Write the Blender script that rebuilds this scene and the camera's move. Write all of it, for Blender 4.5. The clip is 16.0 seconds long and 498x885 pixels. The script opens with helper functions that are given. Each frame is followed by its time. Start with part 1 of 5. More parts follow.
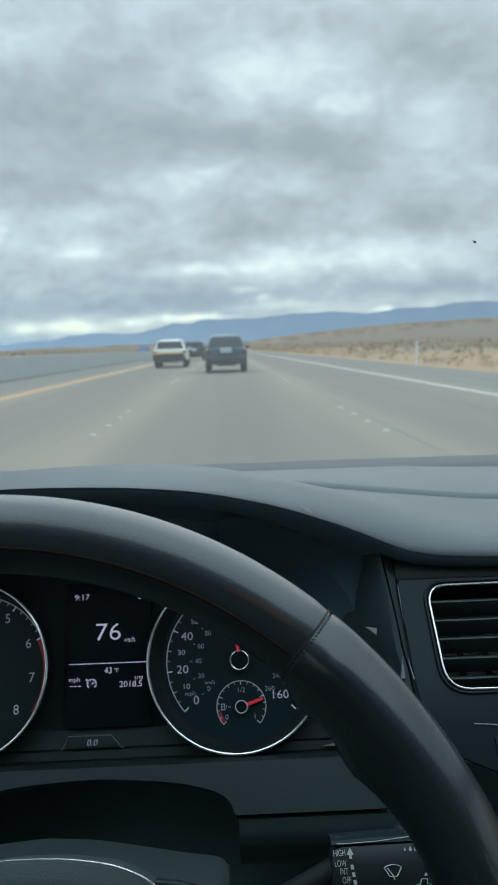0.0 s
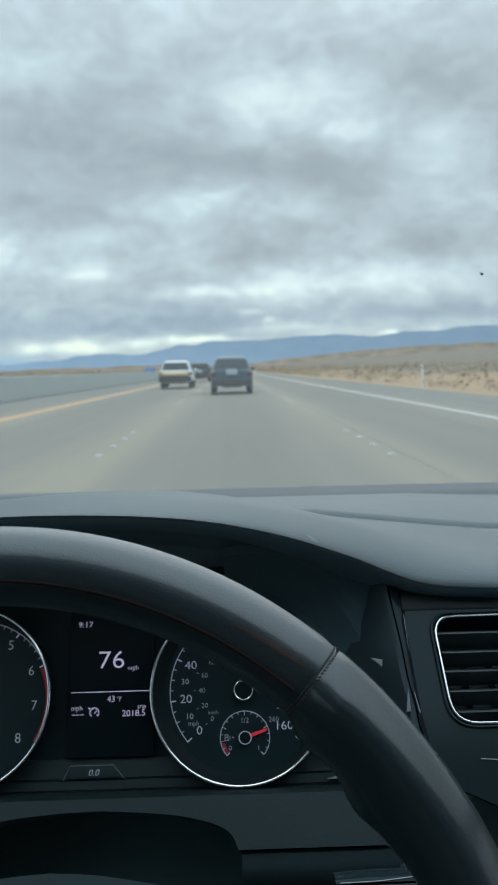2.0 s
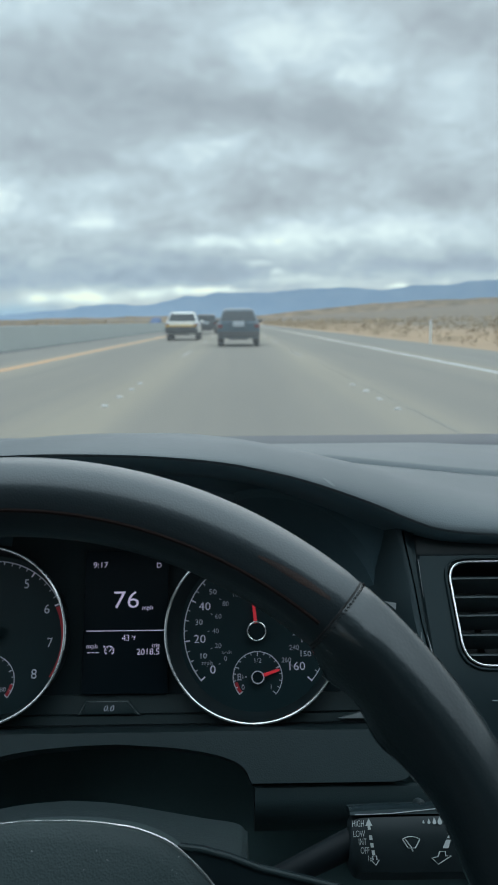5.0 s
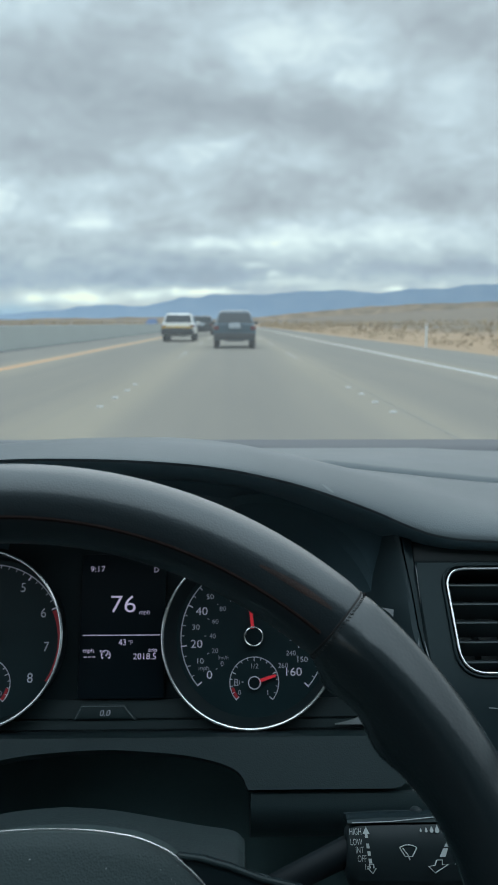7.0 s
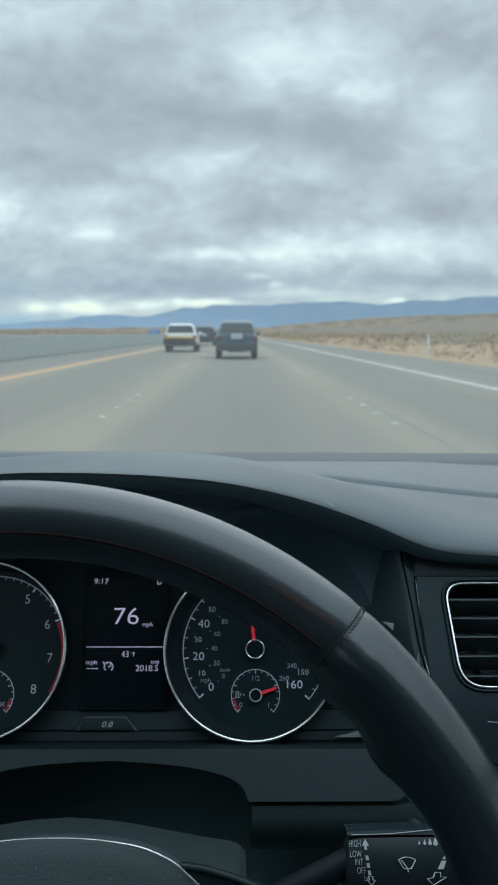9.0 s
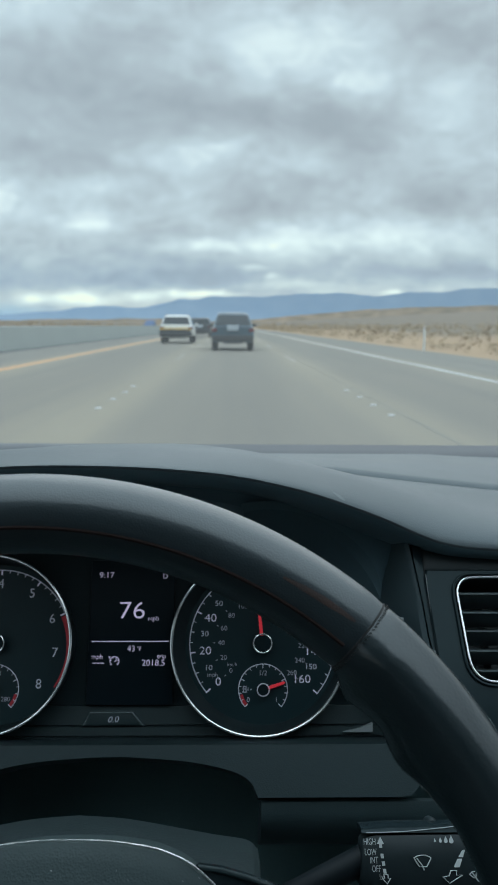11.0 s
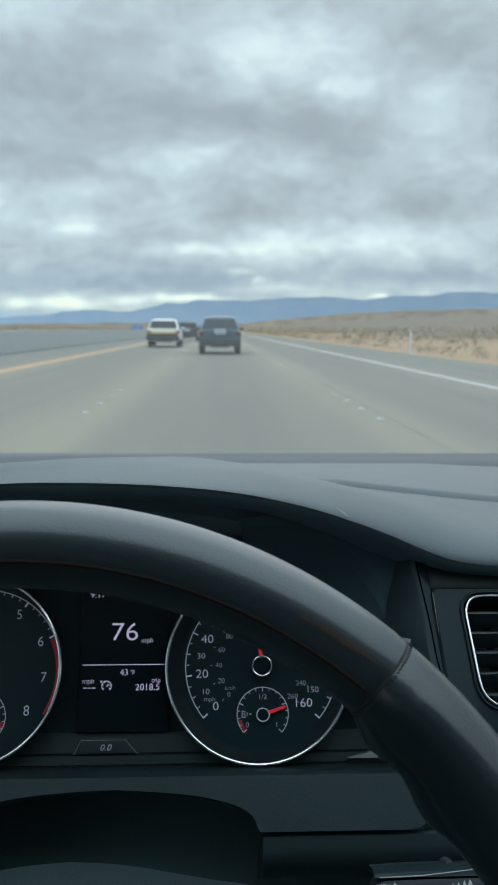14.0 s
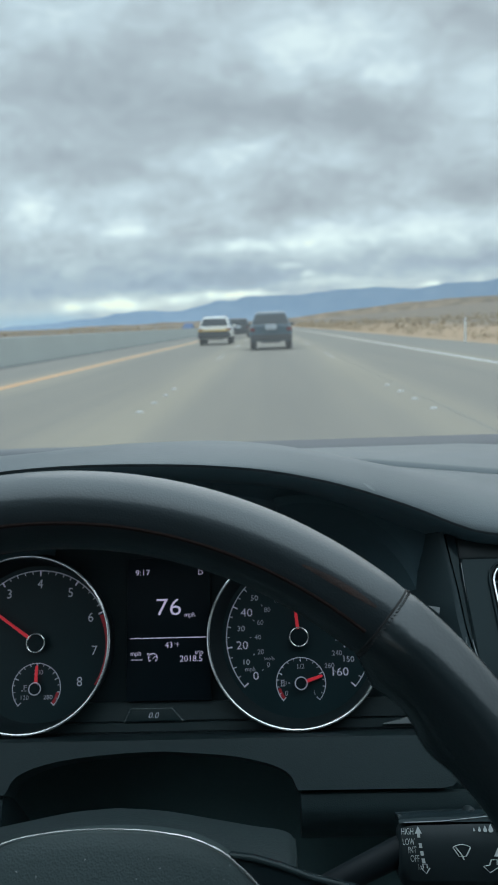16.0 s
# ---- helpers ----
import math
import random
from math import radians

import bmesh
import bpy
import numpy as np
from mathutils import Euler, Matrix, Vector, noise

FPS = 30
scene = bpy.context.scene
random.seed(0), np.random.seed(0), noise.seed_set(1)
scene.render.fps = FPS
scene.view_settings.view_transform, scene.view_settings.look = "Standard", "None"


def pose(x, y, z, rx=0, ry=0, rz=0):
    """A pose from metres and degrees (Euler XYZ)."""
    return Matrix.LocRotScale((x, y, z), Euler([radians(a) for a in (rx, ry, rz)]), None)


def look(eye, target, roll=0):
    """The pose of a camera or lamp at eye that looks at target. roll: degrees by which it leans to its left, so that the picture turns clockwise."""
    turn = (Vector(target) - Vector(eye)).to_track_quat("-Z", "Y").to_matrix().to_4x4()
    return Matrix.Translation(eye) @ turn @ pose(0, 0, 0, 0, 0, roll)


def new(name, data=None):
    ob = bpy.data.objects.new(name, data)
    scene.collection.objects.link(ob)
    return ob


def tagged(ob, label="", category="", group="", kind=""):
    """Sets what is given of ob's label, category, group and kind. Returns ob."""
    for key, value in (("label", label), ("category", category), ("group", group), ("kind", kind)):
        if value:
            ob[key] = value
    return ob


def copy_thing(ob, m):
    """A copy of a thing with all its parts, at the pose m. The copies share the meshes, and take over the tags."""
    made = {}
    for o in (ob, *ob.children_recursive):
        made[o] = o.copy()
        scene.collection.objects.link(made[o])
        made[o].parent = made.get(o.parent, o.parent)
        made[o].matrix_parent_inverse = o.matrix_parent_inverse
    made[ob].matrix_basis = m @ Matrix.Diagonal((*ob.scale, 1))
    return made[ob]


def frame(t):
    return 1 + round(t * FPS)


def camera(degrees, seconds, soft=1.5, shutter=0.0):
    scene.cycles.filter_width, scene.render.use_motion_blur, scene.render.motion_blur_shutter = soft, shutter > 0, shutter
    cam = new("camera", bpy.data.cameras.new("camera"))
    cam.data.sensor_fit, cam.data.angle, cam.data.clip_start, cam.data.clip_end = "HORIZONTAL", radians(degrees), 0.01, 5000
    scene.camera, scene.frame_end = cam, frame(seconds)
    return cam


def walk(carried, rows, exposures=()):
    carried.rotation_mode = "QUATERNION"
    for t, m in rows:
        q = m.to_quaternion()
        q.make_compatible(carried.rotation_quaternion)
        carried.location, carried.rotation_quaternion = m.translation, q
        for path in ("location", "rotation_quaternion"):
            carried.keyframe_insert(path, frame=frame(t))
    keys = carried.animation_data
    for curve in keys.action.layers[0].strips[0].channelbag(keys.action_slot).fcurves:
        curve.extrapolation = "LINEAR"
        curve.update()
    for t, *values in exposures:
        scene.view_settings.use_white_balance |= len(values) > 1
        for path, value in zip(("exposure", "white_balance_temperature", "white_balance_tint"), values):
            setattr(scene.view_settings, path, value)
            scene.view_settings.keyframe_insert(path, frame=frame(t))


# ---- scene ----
cam = camera(36.13, 16.0)
PATH = [
    (0, (-0.0031, -0.0312, 1.2427), (0.0527, 1.9525, 0.9944), -1.66),
    (0.5, (-0.0006, -0.0352, 1.2435), (0.0568, 1.9506, 1.0124), -2.09),
    (1, (-0.0043, -0.0359, 1.2468), (0.0602, 1.9512, 1.0297), -1.46),
    (1.5, (-0.0071, -0.0334, 1.2471), (0.0538, 1.9558, 1.0486), -1.05),
    (2, (-0.0039, -0.0306, 1.2470), (0.0408, 1.9596, 1.0552), -1.18),
    (2.5, (-0.0080, -0.0384, 1.2447), (0.0261, 1.9499, 1.0309), -0.81),
    (3, (-0.0095, -0.0270, 1.2475), (0.0515, 1.9563, 0.9968), 0.31),
    (3.5, (-0.0180, -0.0267, 1.2405), (0.0460, 1.9494, 0.9397), 0.53),
    (4, (-0.0085, -0.0263, 1.2384), (0.0156, 1.9476, 0.9180), -0.49),
    (6.5, (-0.0166, -0.0291, 1.2429), (0.0259, 1.9478, 0.9426), -0.08),
    (7, (-0.0137, -0.0267, 1.2422), (0.0276, 1.9489, 0.9335), 0.13),
    (7.5, (-0.0131, -0.0325, 1.2410), (0.0015, 1.9439, 0.9351), -0.03),
    (8, (-0.0129, -0.0325, 1.2432), (0.0004, 1.9453, 0.9459), 0.05),
    (8.5, (-0.0151, -0.0326, 1.2449), (0.0128, 1.9465, 0.9580), 0.14),
    (9, (-0.0146, -0.0334, 1.2461), (0.0228, 1.9463, 0.9644), 0.43),
    (11.5, (-0.0234, -0.0256, 1.2447), (0.0263, 1.9503, 0.9392), 0.49),
    (12, (-0.0205, -0.0282, 1.2439), (0.0266, 1.9486, 0.9438), 0.24),
    (12.5, (-0.0125, -0.0262, 1.2461), (0.0218, 1.9502, 0.9413), -0.52),
    (13, (-0.0208, -0.0065, 1.2518), (0.0291, 1.9692, 0.9453), 0.05),
    (13.5, (-0.0288, 0.0022, 1.2591), (0.0470, 1.9801, 0.9724), 0.64),
    (14, (-0.0288, -0.0028, 1.2478), (0.0526, 1.9739, 0.9546), 0.44),
    (14.5, (-0.0203, -0.0207, 1.2449), (0.0301, 1.9570, 0.9511), -0.05),
    (15, (-0.0158, -0.0257, 1.2436), (-0.0115, 1.9522, 0.9475), -1.08),
    (15.5, (-0.0115, -0.0248, 1.2404), (-0.0514, 1.9503, 0.9284), -1.94),
    (16, (-0.0136, -0.0279, 1.2423), (-0.0760, 1.9480, 0.9389), -2.06),
]
walk(cam, [(t, look(eye, target, roll)) for t, eye, target, roll in PATH], [(0, 0.20, 5980, 5), (16, 0.20, 5980, 5)])
cam.data.dof.use_dof = True
cam.data.dof.focus_distance = 0.365
cam.data.dof.aperture_fstop = 33.0

# ---- world: overcast sky, broken cloud, brighter towards the zenith ----
G = 0.17                      # height of the road surface
CX = -0.0915                  # middle of the driver's place


class Net:
    """Small helper to write shader node trees."""

    def __init__(self, tree):
        self.tree = tree
        tree.nodes.clear()

    def add(self, kind, **props):
        n = self.tree.nodes.new(kind)
        for k, v in props.items():
            if k == "operation":
                n.operation = v
            elif k == "blend_type":
                n.blend_type = v
            elif k == "data_type":
                n.data_type = v
            elif k == "sky_type":
                n.sky_type = v
        return n

    def put(self, sock, value):
        if isinstance(value, bpy.types.NodeSocket):
            self.tree.links.new(value, sock)
        else:
            sock.default_value = value

    def math(self, op, a, b=0.0, c=None):
        n = self.add("ShaderNodeMath", operation=op)
        self.put(n.inputs[0], a)
        self.put(n.inputs[1], b)
        if c is not None:
            self.put(n.inputs[2], c)
        return n.outputs[0]

    def mix(self, f, a, b, mode="MIX"):
        n = self.add("ShaderNodeMix", data_type="RGBA", blend_type=mode)
        self.put(n.inputs[0], f)
        self.put(n.inputs[6], a if isinstance(a, bpy.types.NodeSocket) else (*a, 1))
        self.put(n.inputs[7], b if isinstance(b, bpy.types.NodeSocket) else (*b, 1))
        return n.outputs[2]

    def ramp(self, f, *stops):
        n = self.add("ShaderNodeValToRGB")
        while len(n.color_ramp.elements) < len(stops):
            n.color_ramp.elements.new(0.5)
        for e, (p, c) in zip(n.color_ramp.elements, stops):
            e.position = p
            e.color = (c, c, c, 1) if isinstance(c, (int, float)) else (*c, 1)
        self.put(n.inputs[0], f)
        return n.outputs[0]

    def noise(self, vec, scale, detail=4.0, rough=0.55, distort=0.0):
        n = self.add("ShaderNodeTexNoise")
        if vec is not None:
            self.put(n.inputs["Vector"], vec)
        n.inputs["Scale"].default_value = scale
        n.inputs["Detail"].default_value = detail
        n.inputs["Roughness"].default_value = rough
        n.inputs["Distortion"].default_value = distort
        return n.outputs[0]


# bright breaks and dark masses of cloud: bearing and height as tangents, half sizes, weight
BRIGHT = [
    (-0.246, 0.381, 0.068, 0.0308, 0.45), (0.070, 0.339, 0.117, 0.0370, 0.50), (0.144, 0.295, 0.037, 0.0185, 0.45), (0.282, 0.271, 0.062, 0.0431, 0.34),
    (-0.046, 0.207, 0.080, 0.0197, 0.50), (0.101, 0.203, 0.046, 0.0148, 0.45), (-0.299, 0.151, 0.043, 0.0308, 0.75), (-0.171, 0.171, 0.062, 0.0148, 0.38),
    (-0.190, 0.127, 0.060, 0.0200, 0.55), (0.082, 0.112, 0.066, 0.0240, 0.70), (0.241, 0.112, 0.080, 0.0230, 0.60), (-0.041, 0.101, 0.080, 0.0085, 0.60),
    (0.031, 0.072, 0.014, 0.0037, 0.60), (0.057, 0.062, 0.010, 0.0043, 0.55), (-0.250, 0.032, 0.028, 0.0080, 0.85), (-0.187, 0.031, 0.032, 0.0086, 1.00),
    (-0.111, 0.036, 0.028, 0.0068, 0.70), (-0.038, 0.040, 0.040, 0.0055, 1.10), (0.074, 0.051, 0.062, 0.0068, 0.45), (0.206, 0.043, 0.017, 0.0031, 0.50),
]
DARK = [
    (-0.231, 0.305, 0.086, 0.0370, -0.40), (0.024, 0.259, 0.105, 0.0234, -0.45), (0.145, 0.240, 0.059, 0.0277, -0.40), (0.266, 0.364, 0.080, 0.0370, -0.35),
    (-0.150, 0.058, 0.173, 0.0148, -0.48), (0.264, 0.069, 0.105, 0.0099, -0.50), (0.251, 0.158, 0.062, 0.0234, -0.35), (-0.075, 0.278, 0.080, 0.0277, -0.25),
    (-0.258, 0.216, 0.068, 0.0173, -0.30), (0.049, 0.146, 0.068, 0.0148, -0.28), (-0.109, 0.357, 0.074, 0.0277, -0.28),
]
world = bpy.data.worlds.new("overcast_sky")
scene.world = world
world.use_nodes = True
net = Net(world.node_tree)
coord = net.add("ShaderNodeTexCoord").outputs["Generated"]
sep = net.add("ShaderNodeSeparateXYZ")
net.put(sep.inputs[0], coord)
X, Y, Z = sep.outputs
ahead = net.math("MAXIMUM", Y, 0.05)
warp = net.add("ShaderNodeCombineXYZ")
bear, rise = net.math("DIVIDE", X, ahead), net.math("DIVIDE", Z, ahead)
net.put(warp.inputs[0], net.math("MULTIPLY", bear, 1.0))
net.put(warp.inputs[1], net.math("MULTIPLY", rise, 1.9))
w1 = net.noise(warp.outputs[0], 9.0, 5.0, 0.6)
w2 = net.noise(warp.outputs[0], 14.0, 5.0, 0.6, 0.4)
bearw = net.math("MULTIPLY_ADD", net.math("SUBTRACT", w1, 0.5), 0.09, bear)
calm = net.math("MINIMUM", net.math("MULTIPLY_ADD", net.math("MAXIMUM", rise, 0.0), 0.24, 0.005), 0.045)
risew = net.math("MULTIPLY_ADD", net.math("SUBTRACT", w2, 0.5), calm, rise)
total = None
for s0, e0, a, b, wt in BRIGHT + DARK:
    dx = net.math("MULTIPLY", net.math("SUBTRACT", bearw, s0), 1 / a)
    dz = net.math("MULTIPLY", net.math("SUBTRACT", risew, e0), 1 / b)
    r2 = net.math("MULTIPLY_ADD", dx, dx, net.math("MULTIPLY", dz, dz))
    g = net.math("MULTIPLY", net.math("EXPONENT", net.math("MULTIPLY", r2, -1.0)), wt)
    total = g if total is None else net.math("ADD", total, g)
flat = net.add("ShaderNodeCombineXYZ")
over = net.math("ADD", net.math("MAXIMUM", Z, 0.0), 0.22)
net.put(flat.inputs[0], net.math("DIVIDE", X, over))
net.put(flat.inputs[1], net.math("DIVIDE", Y, over))
n1 = net.noise(flat.outputs[0], 1.5, 4.0, 0.5, 0.35)
lump = net.add("ShaderNodeCombineXYZ")
net.put(lump.inputs[0], X)
net.put(lump.inputs[1], Y)
net.put(lump.inputs[2], net.math("MULTIPLY", Z, 1.7))
n2 = net.noise(lump.outputs[0], 7.0, 8.0, 0.62, 0.3)
n3 = net.noise(lump.outputs[0], 21.0, 6.0, 0.66, 0.5)
n4 = net.noise(lump.outputs[0], 52.0, 5.0, 0.6, 0.8)
body = net.math("ADD", net.math("ADD", net.math("MULTIPLY", net.math("SUBTRACT", n1, 0.5), 0.35), net.math("MULTIPLY", net.math("SUBTRACT", n2, 0.5), 0.88)), net.math("MULTIPLY", net.math("SUBTRACT", n3, 0.5), 0.72))
body = net.math("MULTIPLY_ADD", net.math("SUBTRACT", n4, 0.5), net.ramp(rise, (0.08, 0.42), (0.26, 0.10)), body)
front = net.math("MULTIPLY", total, net.math("GREATER_THAN", Y, 0.05))
amount = net.math("ADD", net.math("ADD", body, 0.385), net.math("MULTIPLY", front, 0.76))
cloud = net.ramp(amount, (0.0, (0.288, 0.318, 0.340)), (0.35, (0.382, 0.425, 0.448)), (0.65, (0.510, 0.585, 0.610)), (0.95, (0.735, 0.815, 0.785)), (1.0, (0.83, 0.87, 0.74)))
# bluer cloud low over the horizon, and a clear gap over the left shoulder of the range
low = net.ramp(net.math("MULTIPLY", net.math("MULTIPLY_ADD", net.math("SUBTRACT", w1, 0.5), 0.05, rise), 5.0), (0.22, 1.0), (0.62, 0.0))
cloud = net.mix(low, cloud, net.mix(1.0, cloud, net.ramp(amount, (0.15, (0.80, 0.95, 1.12)), (0.6, (1.0, 1.02, 0.98))), "MULTIPLY"))
gx = net.math("MULTIPLY", net.math("ADD", bear, 0.31), 1 / 0.085)
gz = net.math("MULTIPLY", net.math("SUBTRACT", risew, 0.012), 1 / 0.013)
gap = net.math("MULTIPLY", net.math("EXPONENT", net.math("MULTIPLY", net.math("MULTIPLY_ADD", gx, gx, net.math("MULTIPLY", gz, gz)), -1.0)), net.math("GREATER_THAN", Y, 0.05))
cloud = net.mix(net.math("MULTIPLY", gap, 0.85), cloud, (0.21, 0.40, 0.56))
sky = net.add("ShaderNodeTexSky", sky_type="NISHITA")
sky.sun_disc, sky.sun_elevation, sky.sun_rotation = False, radians(36), radians(11)
blue = net.mix(1.0, sky.outputs[0], (0.10, 0.10, 0.10), "MULTIPLY")
cover = net.ramp(net.math("ADD", net.math("MULTIPLY", rise, 9.0), net.math("MULTIPLY", net.math("SUBTRACT", w1, 0.5), 1.2)), (0.0, 0.86), (0.5, 0.95), (1.0, 0.97))
colour = net.mix(cover, blue, cloud)
# an overcast sky grows brighter towards the zenith
lift = net.math("MULTIPLY_ADD", net.math("POWER", net.math("MAXIMUM", net.math("SUBTRACT", Z, 0.36), 0.0), 1.0), 5.0, 1.0)
bg = net.add("ShaderNodeBackground")
net.put(bg.inputs[0], colour)
net.put(bg.inputs[1], lift)
net.put(net.add("ShaderNodeOutputWorld").inputs[0], bg.outputs[0])

sun = new("sun", bpy.data.lights.new("sun", "SUN"))
sun.data.energy, sun.data.angle, sun.data.color = 0.5, radians(60), (1.0, 0.97, 0.92)
sun.matrix_world = look((18, 90, 66), (0, 0, 0))

# ---- materials ----


def material(name, colour, rough=0.5, metal=0.0, grain=0.0, grain_scale=400.0, blotch=0.0, blotch_scale=6.0, spec=0.5, coat=0.0,
             emit=0.0, tint=None, bump_dist=0.0005, per_object=0.0, rough_var=0.0, coat_rough=0.06, sheen=0.0, coat_ior=1.5, spec_tint=(1.0, 1.0, 1.0)):
    """A surface with variation at two scales and fine relief, at true size."""
    m = bpy.data.materials.new(name)
    m.use_nodes = True
    k = Net(m.node_tree)
    b = k.add("ShaderNodeBsdfPrincipled")
    place = k.add("ShaderNodeTexCoord").outputs["Object"]
    col = None
    if blotch > 0:
        f = k.noise(place, blotch_scale, 5.0, 0.6)
        other = tint or tuple(c * 0.55 for c in colour)
        col = k.mix(k.math("MULTIPLY", k.ramp(f, (0.35, 0.0), (0.7, 1.0)), blotch), colour, other)
        fine = k.noise(place, blotch_scale * 23, 3.0, 0.6)
        col = k.mix(k.math("MULTIPLY", k.ramp(fine, (0.4, 0.0), (0.75, 1.0)), blotch * 0.5), col, other)
    if per_object > 0:
        info = k.add("ShaderNodeObjectInfo")
        base = col if col is not None else (*colour,)
        col = k.mix(k.math("MULTIPLY", info.outputs["Random"], per_object), base, tuple(c * 0.6 for c in colour))
    k.put(b.inputs["Base Color"], col if col is not None else (*colour, 1))
    if rough_var > 0:
        rv = k.noise(place, blotch_scale * 3, 4.0, 0.6)
        k.put(b.inputs["Roughness"], k.math("MULTIPLY_ADD", k.math("SUBTRACT", rv, 0.5), rough_var, rough))
    else:
        b.inputs["Roughness"].default_value = rough
    b.inputs["Metallic"].default_value = metal
    b.inputs["Specular IOR Level"].default_value = spec
    b.inputs["Coat Weight"].default_value = coat
    b.inputs["Specular Tint"].default_value = (*spec_tint, 1)
    b.inputs["Coat IOR"].default_value = coat_ior
    b.inputs["Sheen Weight"].default_value = sheen
    b.inputs["Sheen Roughness"].default_value = 0.35
    b.inputs["Coat Roughness"].default_value = coat_rough
    if grain > 0:
        v = k.add("ShaderNodeTexVoronoi")
        k.put(v.inputs["Vector"], place)
        v.inputs["Scale"].default_value = grain_scale
        h = k.math("ADD", v.outputs["Distance"], k.math("MULTIPLY", k.noise(place, grain_scale * 0.4, 3.0), 0.6))
        bump = k.add("ShaderNodeBump")
        bump.inputs["Strength"].default_value = grain
        bump.inputs["Distance"].default_value = bump_dist
        k.put(bump.inputs["Height"], h)
        k.put(b.inputs["Normal"], bump.outputs[0])
    if emit > 0:
        k.put(b.inputs["Emission Color"], (*colour, 1))
        b.inputs["Emission Strength"].default_value = emit
    k.put(k.add("ShaderNodeOutputMaterial").inputs[0], b.outputs[0])
    return m


M_PAD = material("dash_soft_plastic", (0.055, 0.069, 0.076), 0.44, grain=0.32, grain_scale=900, blotch=0.22, blotch_scale=9, spec=0.75, rough_var=0.08, bump_dist=0.0003, spec_tint=(0.90, 0.98, 1.0))
M_STRIP = material("dark_slate_plastic", (0.036, 0.045, 0.057), 0.55, grain=0.2, grain_scale=900, blotch=0.2, blotch_scale=9, spec=0.5, bump_dist=0.0003)
M_PALE = material("faint_cover_glint", (0.11, 0.125, 0.13), 0.3, blotch=0.2, blotch_scale=60)
M_LEATHER = material("wheel_leather", (0.007, 0.014, 0.018), 0.45, grain=0.22, grain_scale=1500, blotch=0.3, blotch_scale=40, bump_dist=0.0003, spec=0.6, rough_var=0.08, coat=0.76, coat_rough=0.14, spec_tint=(0.88, 0.97, 1.0))
M_LEATHER2 = material("wheel_grip_leather", (0.007, 0.014, 0.017), 0.46, grain=0.28, grain_scale=700, blotch=0.3, blotch_scale=40, bump_dist=0.0003, spec=0.4, rough_var=0.12, coat=1.0, coat_rough=0.15, spec_tint=(0.88, 0.97, 1.0))
M_HARD = material("hard_black_plastic", (0.016, 0.025, 0.028), 0.45, grain=0.10, grain_scale=1500, blotch=0.25, blotch_scale=20, bump_dist=0.0002, spec=0.3)
M_SATIN = material("satin_black_plastic", (0.060, 0.098, 0.115), 0.72, blotch=0.2, blotch_scale=16, spec=0.2)
M_DEEP = material("deep_black_plastic", (0.028, 0.049, 0.055), 0.6, blotch=0.3, blotch_scale=20, spec=0.3)
M_FLARE = material("lightened_cowl_plastic", (0.078, 0.124, 0.145), 0.75, blotch=0.2, blotch_scale=16, spec=0.2)
M_SIDE = material("satin_side_plastic", (0.027, 0.045, 0.051), 0.45, blotch=0.2, blotch_scale=20, spec=0.3)
M_SHELL = material("lightened_binnacle_grey", (0.115, 0.175, 0.205), 0.6, blotch=0.2, blotch_scale=20)
M_HUB = material("grained_hub_plastic", (0.040, 0.061, 0.063), 0.48, grain=0.42, grain_scale=1300, blotch=0.25, blotch_scale=20, bump_dist=0.0003, spec=0.3)
# plastic for the column tube and stalk arm, shade put into its base colour
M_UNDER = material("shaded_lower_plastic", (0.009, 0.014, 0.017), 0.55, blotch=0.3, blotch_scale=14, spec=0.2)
M_SPECK = material("dry_insect_dirt", (0.03, 0.03, 0.03), 0.9)
M_SCUFF = material("pale_scuffed_plastic", (0.16, 0.18, 0.185), 0.6, blotch=0.4, blotch_scale=300)
M_STREAK = material("pale_dirt_streak", (0.45, 0.47, 0.48), 0.9)
M_SLAT = material("grey_vent_plastic", (0.068, 0.092, 0.098), 0.5, blotch=0.25, blotch_scale=40)
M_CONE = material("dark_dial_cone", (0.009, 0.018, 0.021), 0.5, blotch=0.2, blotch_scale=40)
M_SHROUD = material("black_shroud_plastic", (0.024, 0.037, 0.039), 0.5, grain=0.5, grain_scale=900, blotch=0.3, blotch_scale=25, bump_dist=0.0003, spec=0.3)
M_BLACK = material("unlit_black_plastic", (0.075, 0.13, 0.135), 0.7, blotch=0.3, blotch_scale=20, spec=0.3)
M_KNEE = material("grey_black_fascia", (0.019, 0.033, 0.036), 0.5, grain=0.22, grain_scale=1100, blotch=0.2, blotch_scale=14, bump_dist=0.0003, spec=0.25)
M_GLOSS = material("gloss_black_lacquer", (0.013, 0.021, 0.024), 0.16, blotch=0.2, blotch_scale=12, spec=0.16, spec_tint=(0.80, 0.97, 1.0))
M_CHROME = material("satin_chrome", (0.95, 0.97, 0.97), 0.24, 0.85, blotch=0.12, blotch_scale=60)
M_BRIGHT = material("polished_chrome", (0.97, 0.98, 0.98), 0.16, 0.9, blotch=0.1, blotch_scale=60)
M_FACE = material("dial_face", (0.009, 0.024, 0.028), 0.38, blotch=0.2, blotch_scale=50, spec=0.3)
M_PLATEBACK = material("matt_black_cluster_plate", (0.014, 0.026, 0.030), 0.6, blotch=0.25, blotch_scale=30, spec=0.25)
M_SCREEN = material("display_glass", (0.006, 0.012, 0.016), 0.4, blotch=0.2, blotch_scale=50, spec=0.10)
M_LIT = material("lit_white_print", (0.60, 0.58, 0.70), 0.5, emit=0.15)
